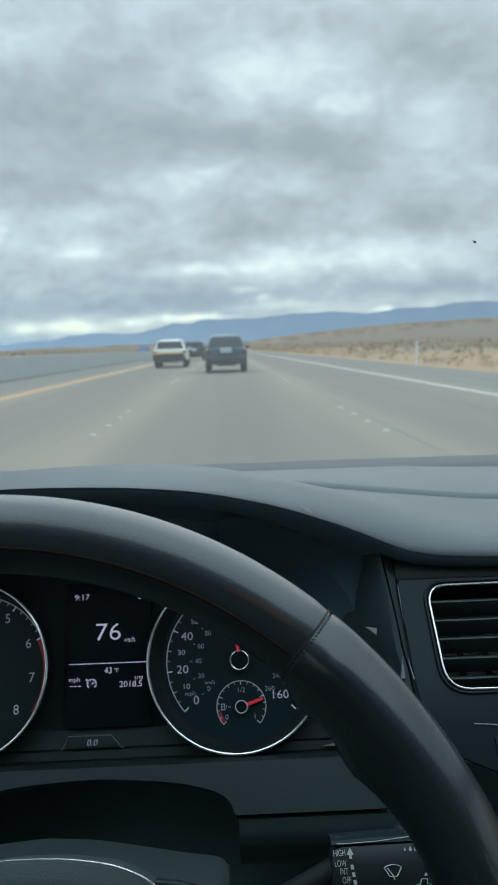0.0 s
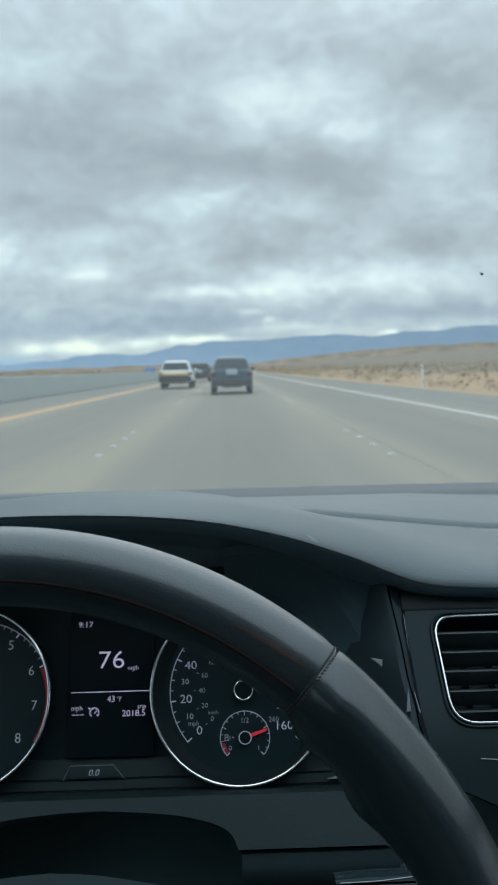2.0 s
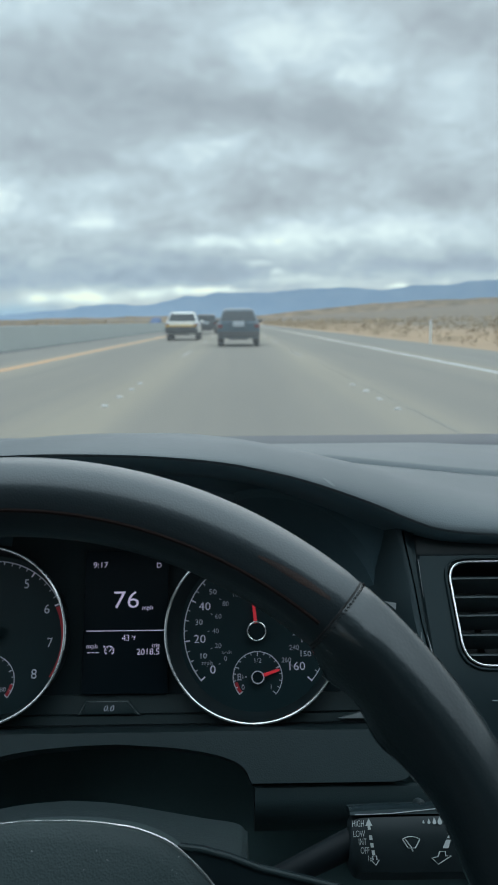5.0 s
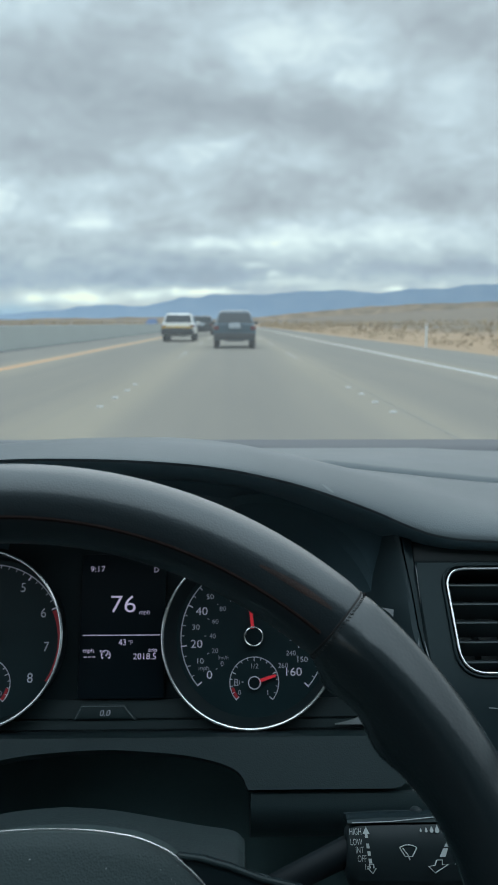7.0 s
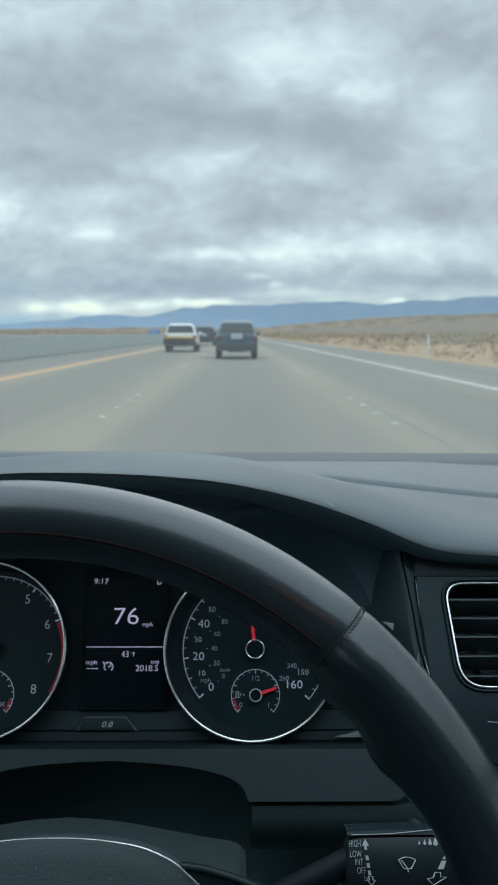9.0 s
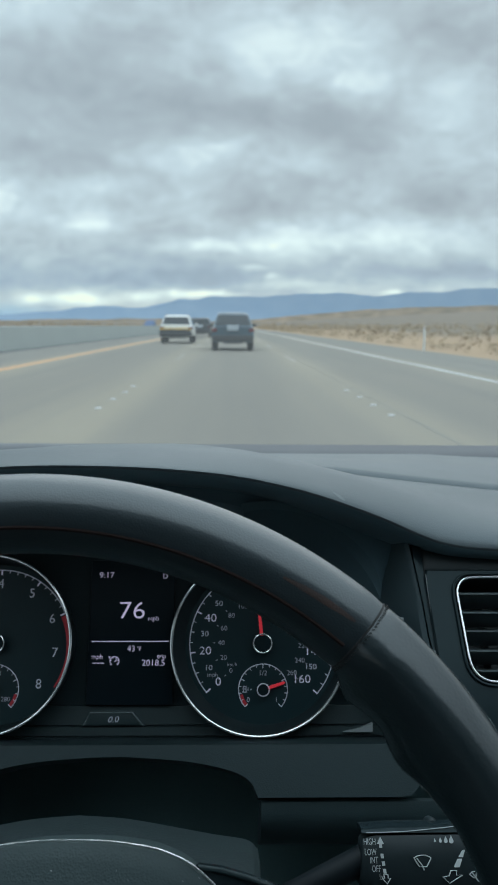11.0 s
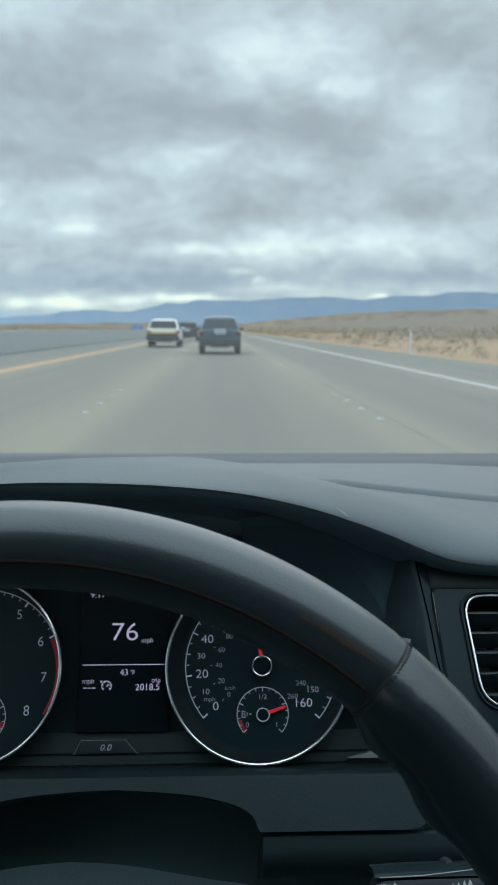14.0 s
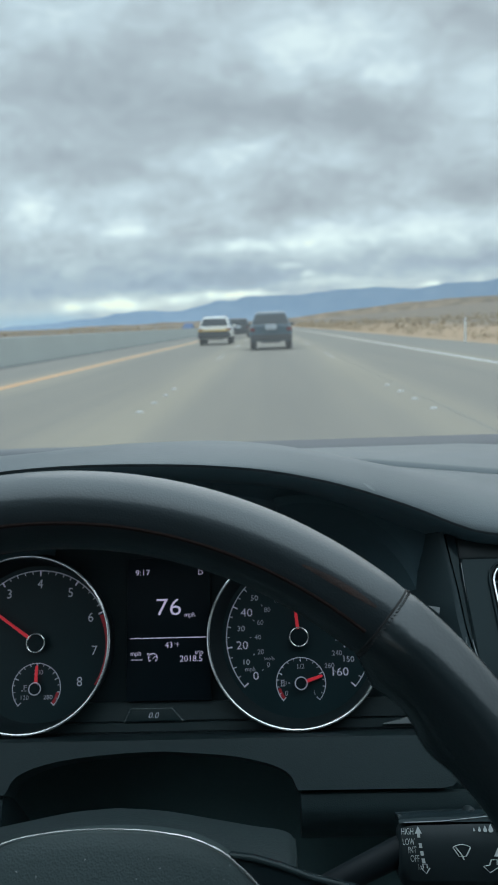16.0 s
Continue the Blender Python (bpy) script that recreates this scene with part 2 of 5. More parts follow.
M_LITB = material("lit_display_digits", (0.72, 0.63, 0.84), 0.5, emit=0.33)
M_DIM = material("dim_grey_print", (0.38, 0.39, 0.46), 0.5, emit=0.07)
M_TICK = material("scale_print", (0.50, 0.52, 0.60), 0.5, emit=0.10)
M_RED = material("red_scale_print", (0.30, 0.015, 0.025), 0.5, emit=0.10)
M_NEEDLE = material("lit_red_needle", (0.62, 0.03, 0.045), 0.4, emit=0.26)
M_INNER = material("dark_brown_seam", (0.020, 0.013, 0.012), 0.7, blotch=0.3, blotch_scale=80, spec=0.05)
M_BROWN_SHEEN = material("leather_with_brown_sheen", (0.040, 0.018, 0.012), 0.45, grain=0.22, grain_scale=1500, blotch=0.7, blotch_scale=160, tint=(0.010, 0.012, 0.014), bump_dist=0.0003, spec=0.5, coat=0.6, coat_rough=0.2)
M_THREAD = material("black_thread", (0.01, 0.011, 0.012), 0.8)
M_PRINT = material("white_pad_print", (0.56, 0.60, 0.60), 0.6, blotch=0.2, blotch_scale=200)
# pale colour for drawn glints, and for the bezel and button lines
M_GLINT_TRIM = material("pale_glint_and_trim", (0.30, 0.33, 0.34), 0.25, blotch=0.2, blotch_scale=60)
M_LINING = material("grey_headlining", (0.30, 0.335, 0.35), 0.9, grain=0.2, grain_scale=500, blotch=0.2)
M_TRIM = material("grey_cabin_trim", (0.16, 0.18, 0.19), 0.7, blotch=0.3)
M_HOOD = material("grey_blue_car_paint", (0.075, 0.088, 0.105), 0.55, blotch=0.2, blotch_scale=2, spec=0.25)


def glass_pane(name, tint, gloss, dust):
    """Clear glass with a faint reflection and a thin film of road dust that scatters the daylight."""
    m = bpy.data.materials.new(name)
    m.use_nodes = True
    k = Net(m.node_tree)
    t, g, x = k.add("ShaderNodeBsdfTransparent"), k.add("ShaderNodeBsdfGlossy"), k.add("ShaderNodeMixShader")
    d, y = k.add("ShaderNodeBsdfTranslucent"), k.add("ShaderNodeMixShader")
    t.inputs[0].default_value = (*tint, 1)
    d.inputs[0].default_value = (0.80, 0.82, 0.80, 1)
    g.inputs[1].default_value = 0.02
    x.inputs[0].default_value = gloss
    k.put(x.inputs[1], t.outputs[0])
    k.put(x.inputs[2], g.outputs[0])
    film = k.noise(k.add("ShaderNodeTexCoord").outputs["Object"], 3.0, 4.0, 0.6)
    k.put(y.inputs[0], k.math("MULTIPLY_ADD", film, dust * 0.6, dust * 0.7))
    k.put(y.inputs[1], x.outputs[0])
    k.put(y.inputs[2], d.outputs[0])
    k.put(k.add("ShaderNodeOutputMaterial").inputs[0], y.outputs[0])
    return m


M_GLASS = glass_pane("windscreen_glass", (0.975, 0.985, 0.98), 0.02, 0.07)

# ---- building helpers ----


def bm_new():
    return bmesh.new()


def thing(name, m, label, category, group="", kind=""):
    ob = new(name)
    ob.empty_display_size = 0.05
    ob.matrix_world = m
    return tagged(ob, label, category, group, kind)


def part(name, bm, mat, parent=None, label="", smooth=True, m=None):
    """Link a bmesh as one mesh object under a thing or a part, in the parent's own frame."""
    me = bpy.data.meshes.new(name)
    bmesh.ops.recalc_face_normals(bm, faces=bm.faces)
    bm.to_mesh(me)
    bm.free()
    me.materials.append(mat)
    for p in me.polygons:
        p.use_smooth = smooth
    if smooth:
        me.set_sharp_from_angle(angle=radians(35))
    ob = new(name, me)
    if parent is not None:
        ob.parent = parent
    if m is not None:
        ob.matrix_local = m
    return tagged(ob, label)


def box(bm, x0, x1, y0, y1, z0, z1, bevel=0.0, seg=2):
    r = bmesh.ops.create_cube(bm, size=1.0)
    bmesh.ops.transform(bm, matrix=Matrix.Translation(((x0 + x1) / 2, (y0 + y1) / 2, (z0 + z1) / 2)) @ Matrix.Diagonal((x1 - x0, y1 - y0, z1 - z0, 1)), verts=r["verts"])
    if bevel > 0:
        edges = list({e for v in r["verts"] for e in v.link_edges})
        bmesh.ops.bevel(bm, geom=edges, offset=bevel, segments=seg, profile=0.5, affect="EDGES")
    return bm


def loft(bm, rings, closed=True, caps=True):
    """Skin between rings of points, all with the same count."""
    rows = [[bm.verts.new(p) for p in ring] for ring in rings]
    n = len(rows[0])
    for a, b in zip(rows, rows[1:]):
        for i in range(n if closed else n - 1):
            j = (i + 1) % n
            bm.faces.new((a[i], a[j], b[j], b[i]))
    if caps and closed:
        bm.faces.new(rows[0][::-1])
        bm.faces.new(rows[-1])
    return bm


def prism(bm, outline, z0, z1, bevel=0.0, seg=2):
    """A flat outline (x, y) given depth from z0 to z1."""
    lo = [bm.verts.new((x, y, z0)) for x, y in outline]
    hi = [bm.verts.new((x, y, z1)) for x, y in outline]
    n = len(outline)
    top = bm.faces.new(hi)
    bm.faces.new(lo[::-1])
    for i in range(n):
        j = (i + 1) % n
        bm.faces.new((lo[i], lo[j], hi[j], hi[i]))
    if bevel > 0:
        bmesh.ops.bevel(bm, geom=list(top.edges), offset=bevel, segments=seg, profile=0.5, affect="EDGES")
    return bm


def tube(bm, path, r, n=8, closed=False):
    """A round wire along a path."""
    pts = [Vector(p) for p in path]
    rings = []
    ref = Vector((0.123, 0.456, 0.88)).normalized()
    for i, p in enumerate(pts):
        a = pts[i - 1] if (i > 0 or closed) else p
        b = pts[(i + 1) % len(pts)] if (i + 1 < len(pts) or closed) else p
        d = (b - a).normalized()
        u = d.cross(ref).normalized()
        v = d.cross(u).normalized()
        rad = r(i / max(1, len(pts) - 1)) if callable(r) else r
        rings.append([p + rad * (math.cos(t) * u + math.sin(t) * v) for t in [2 * math.pi * k / n for k in range(n)]])
    if closed:
        rings.append(rings[0])
    loft(bm, rings, True, not closed)
    if closed:
        bmesh.ops.remove_doubles(bm, verts=bm.verts, dist=1e-7)
    return bm


def ring_band(bm, cx, cy, r0, r1, a0, a1, z, n=48, z1=None):
    """A flat or conical band between two radii."""
    z1 = z if z1 is None else z1
    rows = []
    for i in range(n + 1):
        t = radians(a0 + (a1 - a0) * i / n)
        rows.append((bm.verts.new((cx + r0 * math.cos(t), cy + r0 * math.sin(t), z)), bm.verts.new((cx + r1 * math.cos(t), cy + r1 * math.sin(t), z1))))
    for a, b in zip(rows, rows[1:]):
        bm.faces.new((a[0], a[1], b[1], b[0]))
    return bm


def text(parent, words, x, y, z, size, mat, name="lettering", align="CENTER", m=None, slant=0.0, widen=1.0):
    """Raised print in the built-in font, as a mesh."""
    cu = bpy.data.curves.new(name, "FONT")
    cu.body, cu.size, cu.align_x, cu.align_y = words, size, align, "CENTER"
    cu.extrude, cu.resolution_u, cu.shear, cu.offset = 0.00004, 3, slant, -0.006 * size
    tmp = bpy.data.objects.new(name, cu)
    scene.collection.objects.link(tmp)
    bpy.context.view_layer.update()
    me = bpy.data.meshes.new_from_object(tmp.evaluated_get(bpy.context.evaluated_depsgraph_get()))
    bpy.data.objects.remove(tmp)
    me.materials.clear()
    me.materials.append(mat)
    me.transform((m or Matrix.Identity(4)) @ Matrix.Translation((x, y, z)) @ Matrix.Diagonal((widen, 1, 1, 1)))
    ob = new(name, me)
    ob.parent = parent
    return ob


def lerp(table, x):
    """Value at x in a table of (x, value), with smooth joins."""
    if x <= table[0][0]:
        return table[0][1]
    for (a, va), (b, vb) in zip(table, table[1:]):
        if x <= b:
            f = (x - a) / (b - a)
            return va + (vb - va) * f
    return table[-1][1]

# ---- dashboard: one padded top with the brow over the instruments ----
LIP_Y = [(-0.045, 0.373), (-0.016, 0.380), (0.014, 0.395), (0.049, 0.415), (0.086, 0.432), (0.117, 0.441)]
LIP_Z = [(-0.30, 1.150), (-0.22, 1.162), (-0.17, 1.169), (-0.1367, 1.1712), (-0.107, 1.1714), (-0.0772, 1.1707), (-0.0474, 1.1691), (-0.0175, 1.1646), (-0.002, 1.1599),
         (0.0142, 1.1545), (0.0312, 1.1484), (0.0491, 1.14), (0.0676, 1.132), (0.0869, 1.1223), (0.1023, 1.1137), (0.118, 1.108), (0.155, 1.1052), (0.60, 1.095)]
TOP_Z = [(-0.30, 1.155), (-0.22, 1.165), (-0.152, 1.1714), (-0.1185, 1.1743), (-0.085, 1.1746), (-0.0515, 1.1735), (-0.0179, 1.1703), (-0.001, 1.1668), (0.03, 1.158), (0.07, 1.1455), (0.12, 1.1295), (0.16, 1.1205), (0.60, 1.109)]
CREST_Z = [(-0.30, 1.1472), (-0.05, 1.1573), (0.0, 1.1500), (0.0362, 1.1387), (0.0663, 1.1345), (0.1093, 1.1298), (0.1526, 1.1252), (0.1883, 1.1216), (0.60, 1.103)]


def smooth_table(table, x, w=0.012):
    return sum(lerp(table, x + d * w) * k for d, k in ((-1, 0.25), (-0.5, 0.2), (0, 0.1), (0.5, 0.2), (1, 0.25)))


def lip_at(x):
    f = min(1.0, max(0.0, (0.12 - x) / 0.10))
    return smooth_table(LIP_Y, x) + 0.018 * f, smooth_table(LIP_Z, x) - 0.0033 * f


def pad_section(x):
    y, z = lip_at(x)
    t, c = smooth_table(TOP_Z, x) - 0.0021, smooth_table(CREST_Z, x)
    w = min(1.0, max(0.0, (0.13 - x) / 0.13))
    back = z - 0.014 - 0.012 * (1 - w)
    h = max(0.003, t - z)
    run = 0.050 - 0.014 * w
    q = 1.4 + 0.5 * min(1.0, max(0.0, (x - 0.08) / 0.08))
    pts = [(y + 0.085, back - 0.014), (y + 0.04, back - 0.003), (y + 0.018, z - 0.0125), (y + 0.010, z - 0.0095), (y + 0.0052, z - 0.0066), (y + 0.0022, z - 0.0038), (y + 0.0006, z - 0.0016)]
    pts += [(y + run * s, z + h * (1 - (1 - s) ** q) ** (1 / q)) for s in (0.0, 0.012, 0.05, 0.12, 0.22, 0.36, 0.55, 0.78, 1.0)]
    ky = 0.54
    for f in (0.3, 0.6, 0.85, 0.96):
        yy = y + run + (ky - y - run) * f
        pts.append((yy, t + (c - t) * (f ** 1.4)))
    pts += [(ky, c - 0.0003), (ky + 0.004, c - 0.0013), (ky + 0.009, c - 0.0019), (0.5545, c - 0.0022), (0.5575, min(c + 0.0003, 1.136)), (0.562, min(c + 0.0014, 1.137)), (0.69, min(c - 0.004, 1.1205)), (0.755, min(c - 0.008, 1.1142)), (0.759, 1.1100), (0.77, 1.090), (0.79, 1.06)]
    return [Vector((x, a, b)) for a, b in pts]


dashboard = thing("dashboard", Matrix.Identity(4), "soft grey-black moulded dashboard pad below the windscreen", "dashboard", kind="structure")
bm = bm_new()
xs = [-0.46, -0.38, -0.30] + [-0.26 + 0.01 * i for i in range(50)] + [0.30, 0.40, 0.52, 0.70, 0.86, 1.0]
loft(bm, [pad_section(x)[6:] for x in xs], closed=False)
part("dash_pad", bm, M_PAD, dashboard, "soft grained pad with a brow over the dials")
# pad underside as its own piece, coloured lighter to make up for missing light
bm = bm_new()
loft(bm, [pad_section(x)[:7] for x in xs], closed=False)
part("brow_lining", bm, M_SHELL, dashboard, "underside of the brow, coloured lighter against its shade")
bm = bm_new()
loft(bm, [[Vector((x, y, z)) for y, z in ((0.757, 1.08), (0.761, 1.1095), (0.770, 1.1115), (0.82, 1.1080), (0.900, 1.1004), (0.916, 1.0986), (0.924, 1.092), (0.932, 1.06))] for x in xs], closed=False)
part("defroster_strip", bm, M_STRIP, dashboard, "dark plastic strip at the foot of the windscreen")
# pale scuff on the edge of the brow
bm = bm_new()
rows = []
for i in range(7):
    x = 0.0404 + 0.0012 * i
    sec = [(p.y, p.z) for p in pad_section(x)[7:18]]
    y0 = 0.4298 - 0.0002 * i
    w = 0.0016 * math.sin(math.pi * (i + 0.4) / 7)
    rows.append([Vector((x, y, lerp(sec, y) + 0.0002)) for y in (y0 - w, y0, y0 + w)])
loft(bm, rows, closed=False)
part("scuff", bm, M_SCUFF, dashboard, "small pale scuff on the brow edge")
# cowl under the windscreen
bm = bm_new()
box(bm, -0.50, 1.06, 0.936, 1.04, 0.90, 1.030, 0.004)
part("cowl", bm, M_DEEP, dashboard)

# the binnacle: dark shell between the brow and the dials
bm = bm_new()
rings = []
for x in [-0.32 + 0.01 * i for i in range(43)]:
    y, z = lip_at(x)
    rings.append([Vector((x, y + 0.034, z - 0.0140)), Vector((x, y + 0.05, z - 0.018)), Vector((x, 0.502, z - 0.024)), Vector((x, 0.516, z - 0.045)), Vector((x, 0.510, 1.045))])
loft(bm, rings, closed=False)
part("binnacle_shell", bm, M_SHELL, dashboard)

# ---- centre panel: gloss black, with the seam, the vent opening and the screen ----
PANEL = pose(0, 0.4405, 1.085, 90 - 36.87, 0, 0)
panel = thing("centre_panel", PANEL, "gloss black centre panel round the air vent", "panel", kind="structure")


def vent_outline(grow=0.0, n=6):
    """Rounded trapezoid of the vent, wider above than below."""
    corners = [((0.1214, 0.0020), 0.013), ((0.1246, -0.0632), 0.015), ((0.2146, -0.0640), 0.015), ((0.2186, 0.0030), 0.013)]
    pts = []
    k = len(corners)
    cx = sum(c[0][0] for c in corners) / k
    cy = sum(c[0][1] for c in corners) / k
    for i, (c, r) in enumerate(corners):
        p, a, b = Vector(c), Vector(corners[i - 1][0]), Vector(corners[(i + 1) % k][0])
        u, v = (a - p).normalized(), (b - p).normalized()
        s, e = p + u * r, p + v * r
        for j in range(n + 1):
            f = j / n
            q = (1 - f) ** 2 * s + 2 * f * (1 - f) * p + f * f * e
            d = Vector((q.x - cx, q.y - cy))
            pts.append((q.x + grow * d.x / abs(d.length) * 1.0, q.y + grow * d.y / d.length * 1.0))
    return pts


# panel face with the opening
def panel_edge(v):
    """Left edge of the panel face at a height on it."""
    return lerp([(-0.30, 0.130), (-0.10, 0.1110), (-0.052, 0.1056), (-0.014, 0.1040), (0.0065, 0.1036)], v)


bm = bm_new()
inner = [bm.verts.new((x, y, 0)) for x, y in vent_outline(0.0015)]
outer_pts = []
for v in inner:
    d = Vector((v.co.x - 0.170, v.co.y + 0.03)).normalized()
    f = min(0.130 / d.x if d.x > 1e-6 else 1e9, 0.0365 / d.y if d.y > 1e-6 else 1e9, 0.27 / -d.y if d.y < -1e-6 else 1e9)
    if d.x < -1e-6:
        f = min(f, 0.0664 / -d.x)
        for _ in range(6):
            f = min(f, (0.170 - panel_edge(-0.03 + d.y * f)) / -d.x)
    outer_pts.append((0.170 + d.x * f, -0.03 + d.y * f))
outer = [bm.verts.new((x, y, 0)) for x, y in outer_pts]
rolled = [bm.verts.new((x - (0.0012 if x < 0.12 else 0.0), y + (0.0010 if y > 0.0 else 0.0), -0.0016)) for x, y in outer_pts]
well = [bm.verts.new((v.co.x, v.co.y, -0.05)) for v in inner]
n = len(inner)
for i in range(n):
    j = (i + 1) % n
    bm.faces.new((inner[i], inner[j], outer[j], outer[i]))
    bm.faces.new((outer[i], outer[j], rolled[j], rolled[i]))
    bm.faces.new((inner[i], inner[j], well[j], well[i]))
part("vent_surround", bm, M_GLOSS, panel)
# dark filler box stands in for the shade between panel top and pad
bm = bm_new()
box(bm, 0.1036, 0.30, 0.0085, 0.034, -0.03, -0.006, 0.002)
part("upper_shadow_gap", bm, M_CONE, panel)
# side strip between the cluster and the panel, and the dark return beyond the seam
GAP = [(0.0955, 0.032), (0.0969, 0.0146), (0.0997, -0.0125), (0.1012, -0.0354), (0.1034, -0.0501), (0.1044, -0.064), (0.1085, -0.100)]
bm = bm_new()
loft(bm, [[Vector((lerp([(-0.10, 0.094), (-0.045, 0.088), (-0.020, 0.066), (0.03, 0.062)], v), v, -0.045)), Vector((lerp([(-0.10, 0.097), (-0.045, 0.092), (-0.020, 0.084), (0.03, 0.084)], v), v, -0.020)), Vector((x - 0.0040, v, -0.0026)), Vector((x - 0.0012, v, -0.0013)), Vector((x - 0.0005, v, -0.0020)), Vector((x - 0.0005, v, -0.030))] for x, v in GAP], closed=False)
part("side_strip", bm, M_SIDE, panel, "dark satin strip beside the seam")
bm = bm_new()
prism(bm, [(x + 0.0005, v) for x, v in GAP] + [(panel_edge(v) - 0.0010 if v < 0.006 else 0.1028, v) for x, v in GAP[::-1]], -0.03, -0.0024, 0.0004)
part("panel_return", bm, M_GLOSS, panel, "narrow gloss black return beside the seam")
# highlights on the panel edge, laid on as thin pale tubes
bm = bm_new()
tube(bm, [(0.1034, 0.0045, -0.0002), (0.1035, -0.004, -0.0001), (0.1037, -0.014, -0.0002), (0.1040, -0.020, -0.0005)], lambda f: 0.00022 * (1 - 0.7 * f), 6)
part("edge_glint", bm, M_GLINT_TRIM, panel, "thin glint drawn on the panel edge")
bm = bm_new()
tube(bm, [(0.1036, -0.0440, -0.0008), (0.1044, -0.0500, -0.0006), (0.1054, -0.0560, -0.0006)], lambda f: 0.00012 + 0.00030 * f, 6)
part("edge_glint", bm, M_GLINT_TRIM, panel, "thin glint drawn on the panel edge")

# reflections in the clear cover, drawn as two pale pieces
bm = bm_new()
prism(bm, [(0.0796, -0.0219), (0.0870, -0.0232), (0.0862, -0.0277), (0.0835, -0.0250)], -0.004, -0.0028)
part("pale_corner", bm, M_PALE, panel, "pale reflection drawn on the clear instrument cover", smooth=False)

bm = bm_new()
prism(bm, [(0.1003, -0.0416), (0.0976, -0.0551), (0.1003, -0.0552)], -0.004, -0.0012)
part("pale_corner", bm, M_PALE, panel, "pale sliver of reflection beside the seam", smooth=False)

air_vent = thing("air_vent", PANEL, "black air vent with five slats in a satin chrome frame", "air vent")
bm = bm_new()
tube(bm, [(x, y, 0.0006) for x, y in vent_outline(0.0)], 0.00075, 10, True)
part("chrome_frame", bm, M_CHROME, air_vent, "satin chrome frame")
bm = bm_new()
tube(bm, [(x, y, 0.0012) for x, y in vent_outline(0.0030)], 0.0008, 8, True)
part("outer_bezel", bm, M_GLOSS, air_vent, "gloss black bezel")
bm = bm_new()
loft(bm, [[Vector((x, y, z)) for x, y in vent_outline(-0.001)] for z in (0.0, -0.042)], True, False)
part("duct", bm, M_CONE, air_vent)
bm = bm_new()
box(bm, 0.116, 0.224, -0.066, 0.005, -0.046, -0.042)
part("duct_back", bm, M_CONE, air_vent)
for i, v in enumerate((-0.0072, -0.0194, -0.0312, -0.0433, -0.0555)):
    left = 0.1222 + 0.05 * (-v)
    bm = bm_new()
    sec = [(-0.0035, 0.0009), (-0.0046, 0.0006), (-0.0046, -0.0005), (-0.0035, -0.0009), (-0.022, -0.0050), (-0.024, -0.0042), (-0.022, -0.0030)]
    loft(bm, [[Vector((x, v + b, a)) for a, b in sec] for x in (left, 0.2175 - 0.05 * -v)], True, True)
    part("slat", bm, M_SLAT, air_vent, smooth=False)
for x in (0.146, 0.163, 0.180, 0.197):
    bm = bm_new()
    box(bm, x - 0.0008, x + 0.0008, -0.060, 0.000, -0.040, -0.026)
    part("vane", bm, M_HARD, air_vent, smooth=False)

infotainment = thing("infotainment_screen", PANEL, "black touch screen unit in a thin bright bezel", "screen")
bm = bm_new()
box(bm, 0.1470, 0.34, -0.20, -0.0905, -0.004, 0.0012, 0.001)
part("screen_glass", bm, M_SCREEN, infotainment)
bm = bm_new()
tube(bm, [(0.1366, -0.0832, 0.0008), (0.1500, -0.0843, 0.0009), (0.20, -0.0850, 0.0010), (0.30, -0.0856, 0.0010)], 0.00030, 6)
part("bezel_trim", bm, M_GLINT_TRIM, infotainment, "thin bright trim line")

# ---- lower fascia with the opening for the steering column ----
fascia = thing("lower_fascia", pose(0, 0.459, 1.08, 90 - 36.87, 0, 0), "grey-black grained fascia below the instruments", "panel", kind="structure")
AR = [(-0.0047, -0.155), (-0.0047, -0.142), (-0.0060, -0.132), (-0.0084, -0.1250), (-0.0150, -0.1198), (-0.0283, -0.1155), (-0.050, -0.1119), (-0.0852, -0.1094)]
def through_points(pts, n=4):
    """An open smooth curve through the points."""
    out = []
    for i in range(len(pts) - 1):
        p0, p1, p2, p3 = (Vector(pts[min(len(pts) - 1, max(0, i + d))]) for d in (-1, 0, 1, 2))
        for j in range(n):
            t = j / n
            q = 0.5 * (2 * p1 + (p2 - p0) * t + (2 * p0 - 5 * p1 + 4 * p2 - p3) * t * t + (3 * p1 - p0 - 3 * p2 + p3) * t ** 3)
            out.append((q.x, q.y))
    return out + [tuple(pts[-1])]


AR = AR[:2] + through_points(AR[2:])
AL = [(-0.183 - x, y) for x, y in AR[::-1]][1:]
bm = bm_new()
prism(bm, [(-0.46, -0.1030), (0.0925, -0.1030), (0.0918, -0.1180), (0.0905, -0.1235), (0.0880, -0.1278), (0.0845, -0.1306), (0.0795, -0.1318), (-0.0052, -0.1318)] + AR[4:] + AL[:-4] + [(-0.1778, -0.1318), (-0.46, -0.1318)], -0.02, 0.0, 0.0)
part("knee_panel", bm, M_KNEE, fascia, smooth=False)
UNDER = [(-0.1322, -0.024), (-0.1322, -0.0052), (-0.1340, -0.0038), (-0.1400, -0.0040), (-0.1450, -0.0065), (-0.1495, -0.0120), (-0.1530, -0.0210), (-0.1550, -0.0340), (-0.1555, -0.0700), (-0.1450, -0.0700)]
for x0, x1 in ((-0.0035, 0.30), (-0.46, -0.1795)):
    bm = bm_new()
    loft(bm, [[Vector((x, v, z)) for v, z in UNDER] for x in (x0, x1)], True, True)
    part("under_panel", bm, M_KNEE, fascia, "rolled lower edge of the fascia")
bm = bm_new()
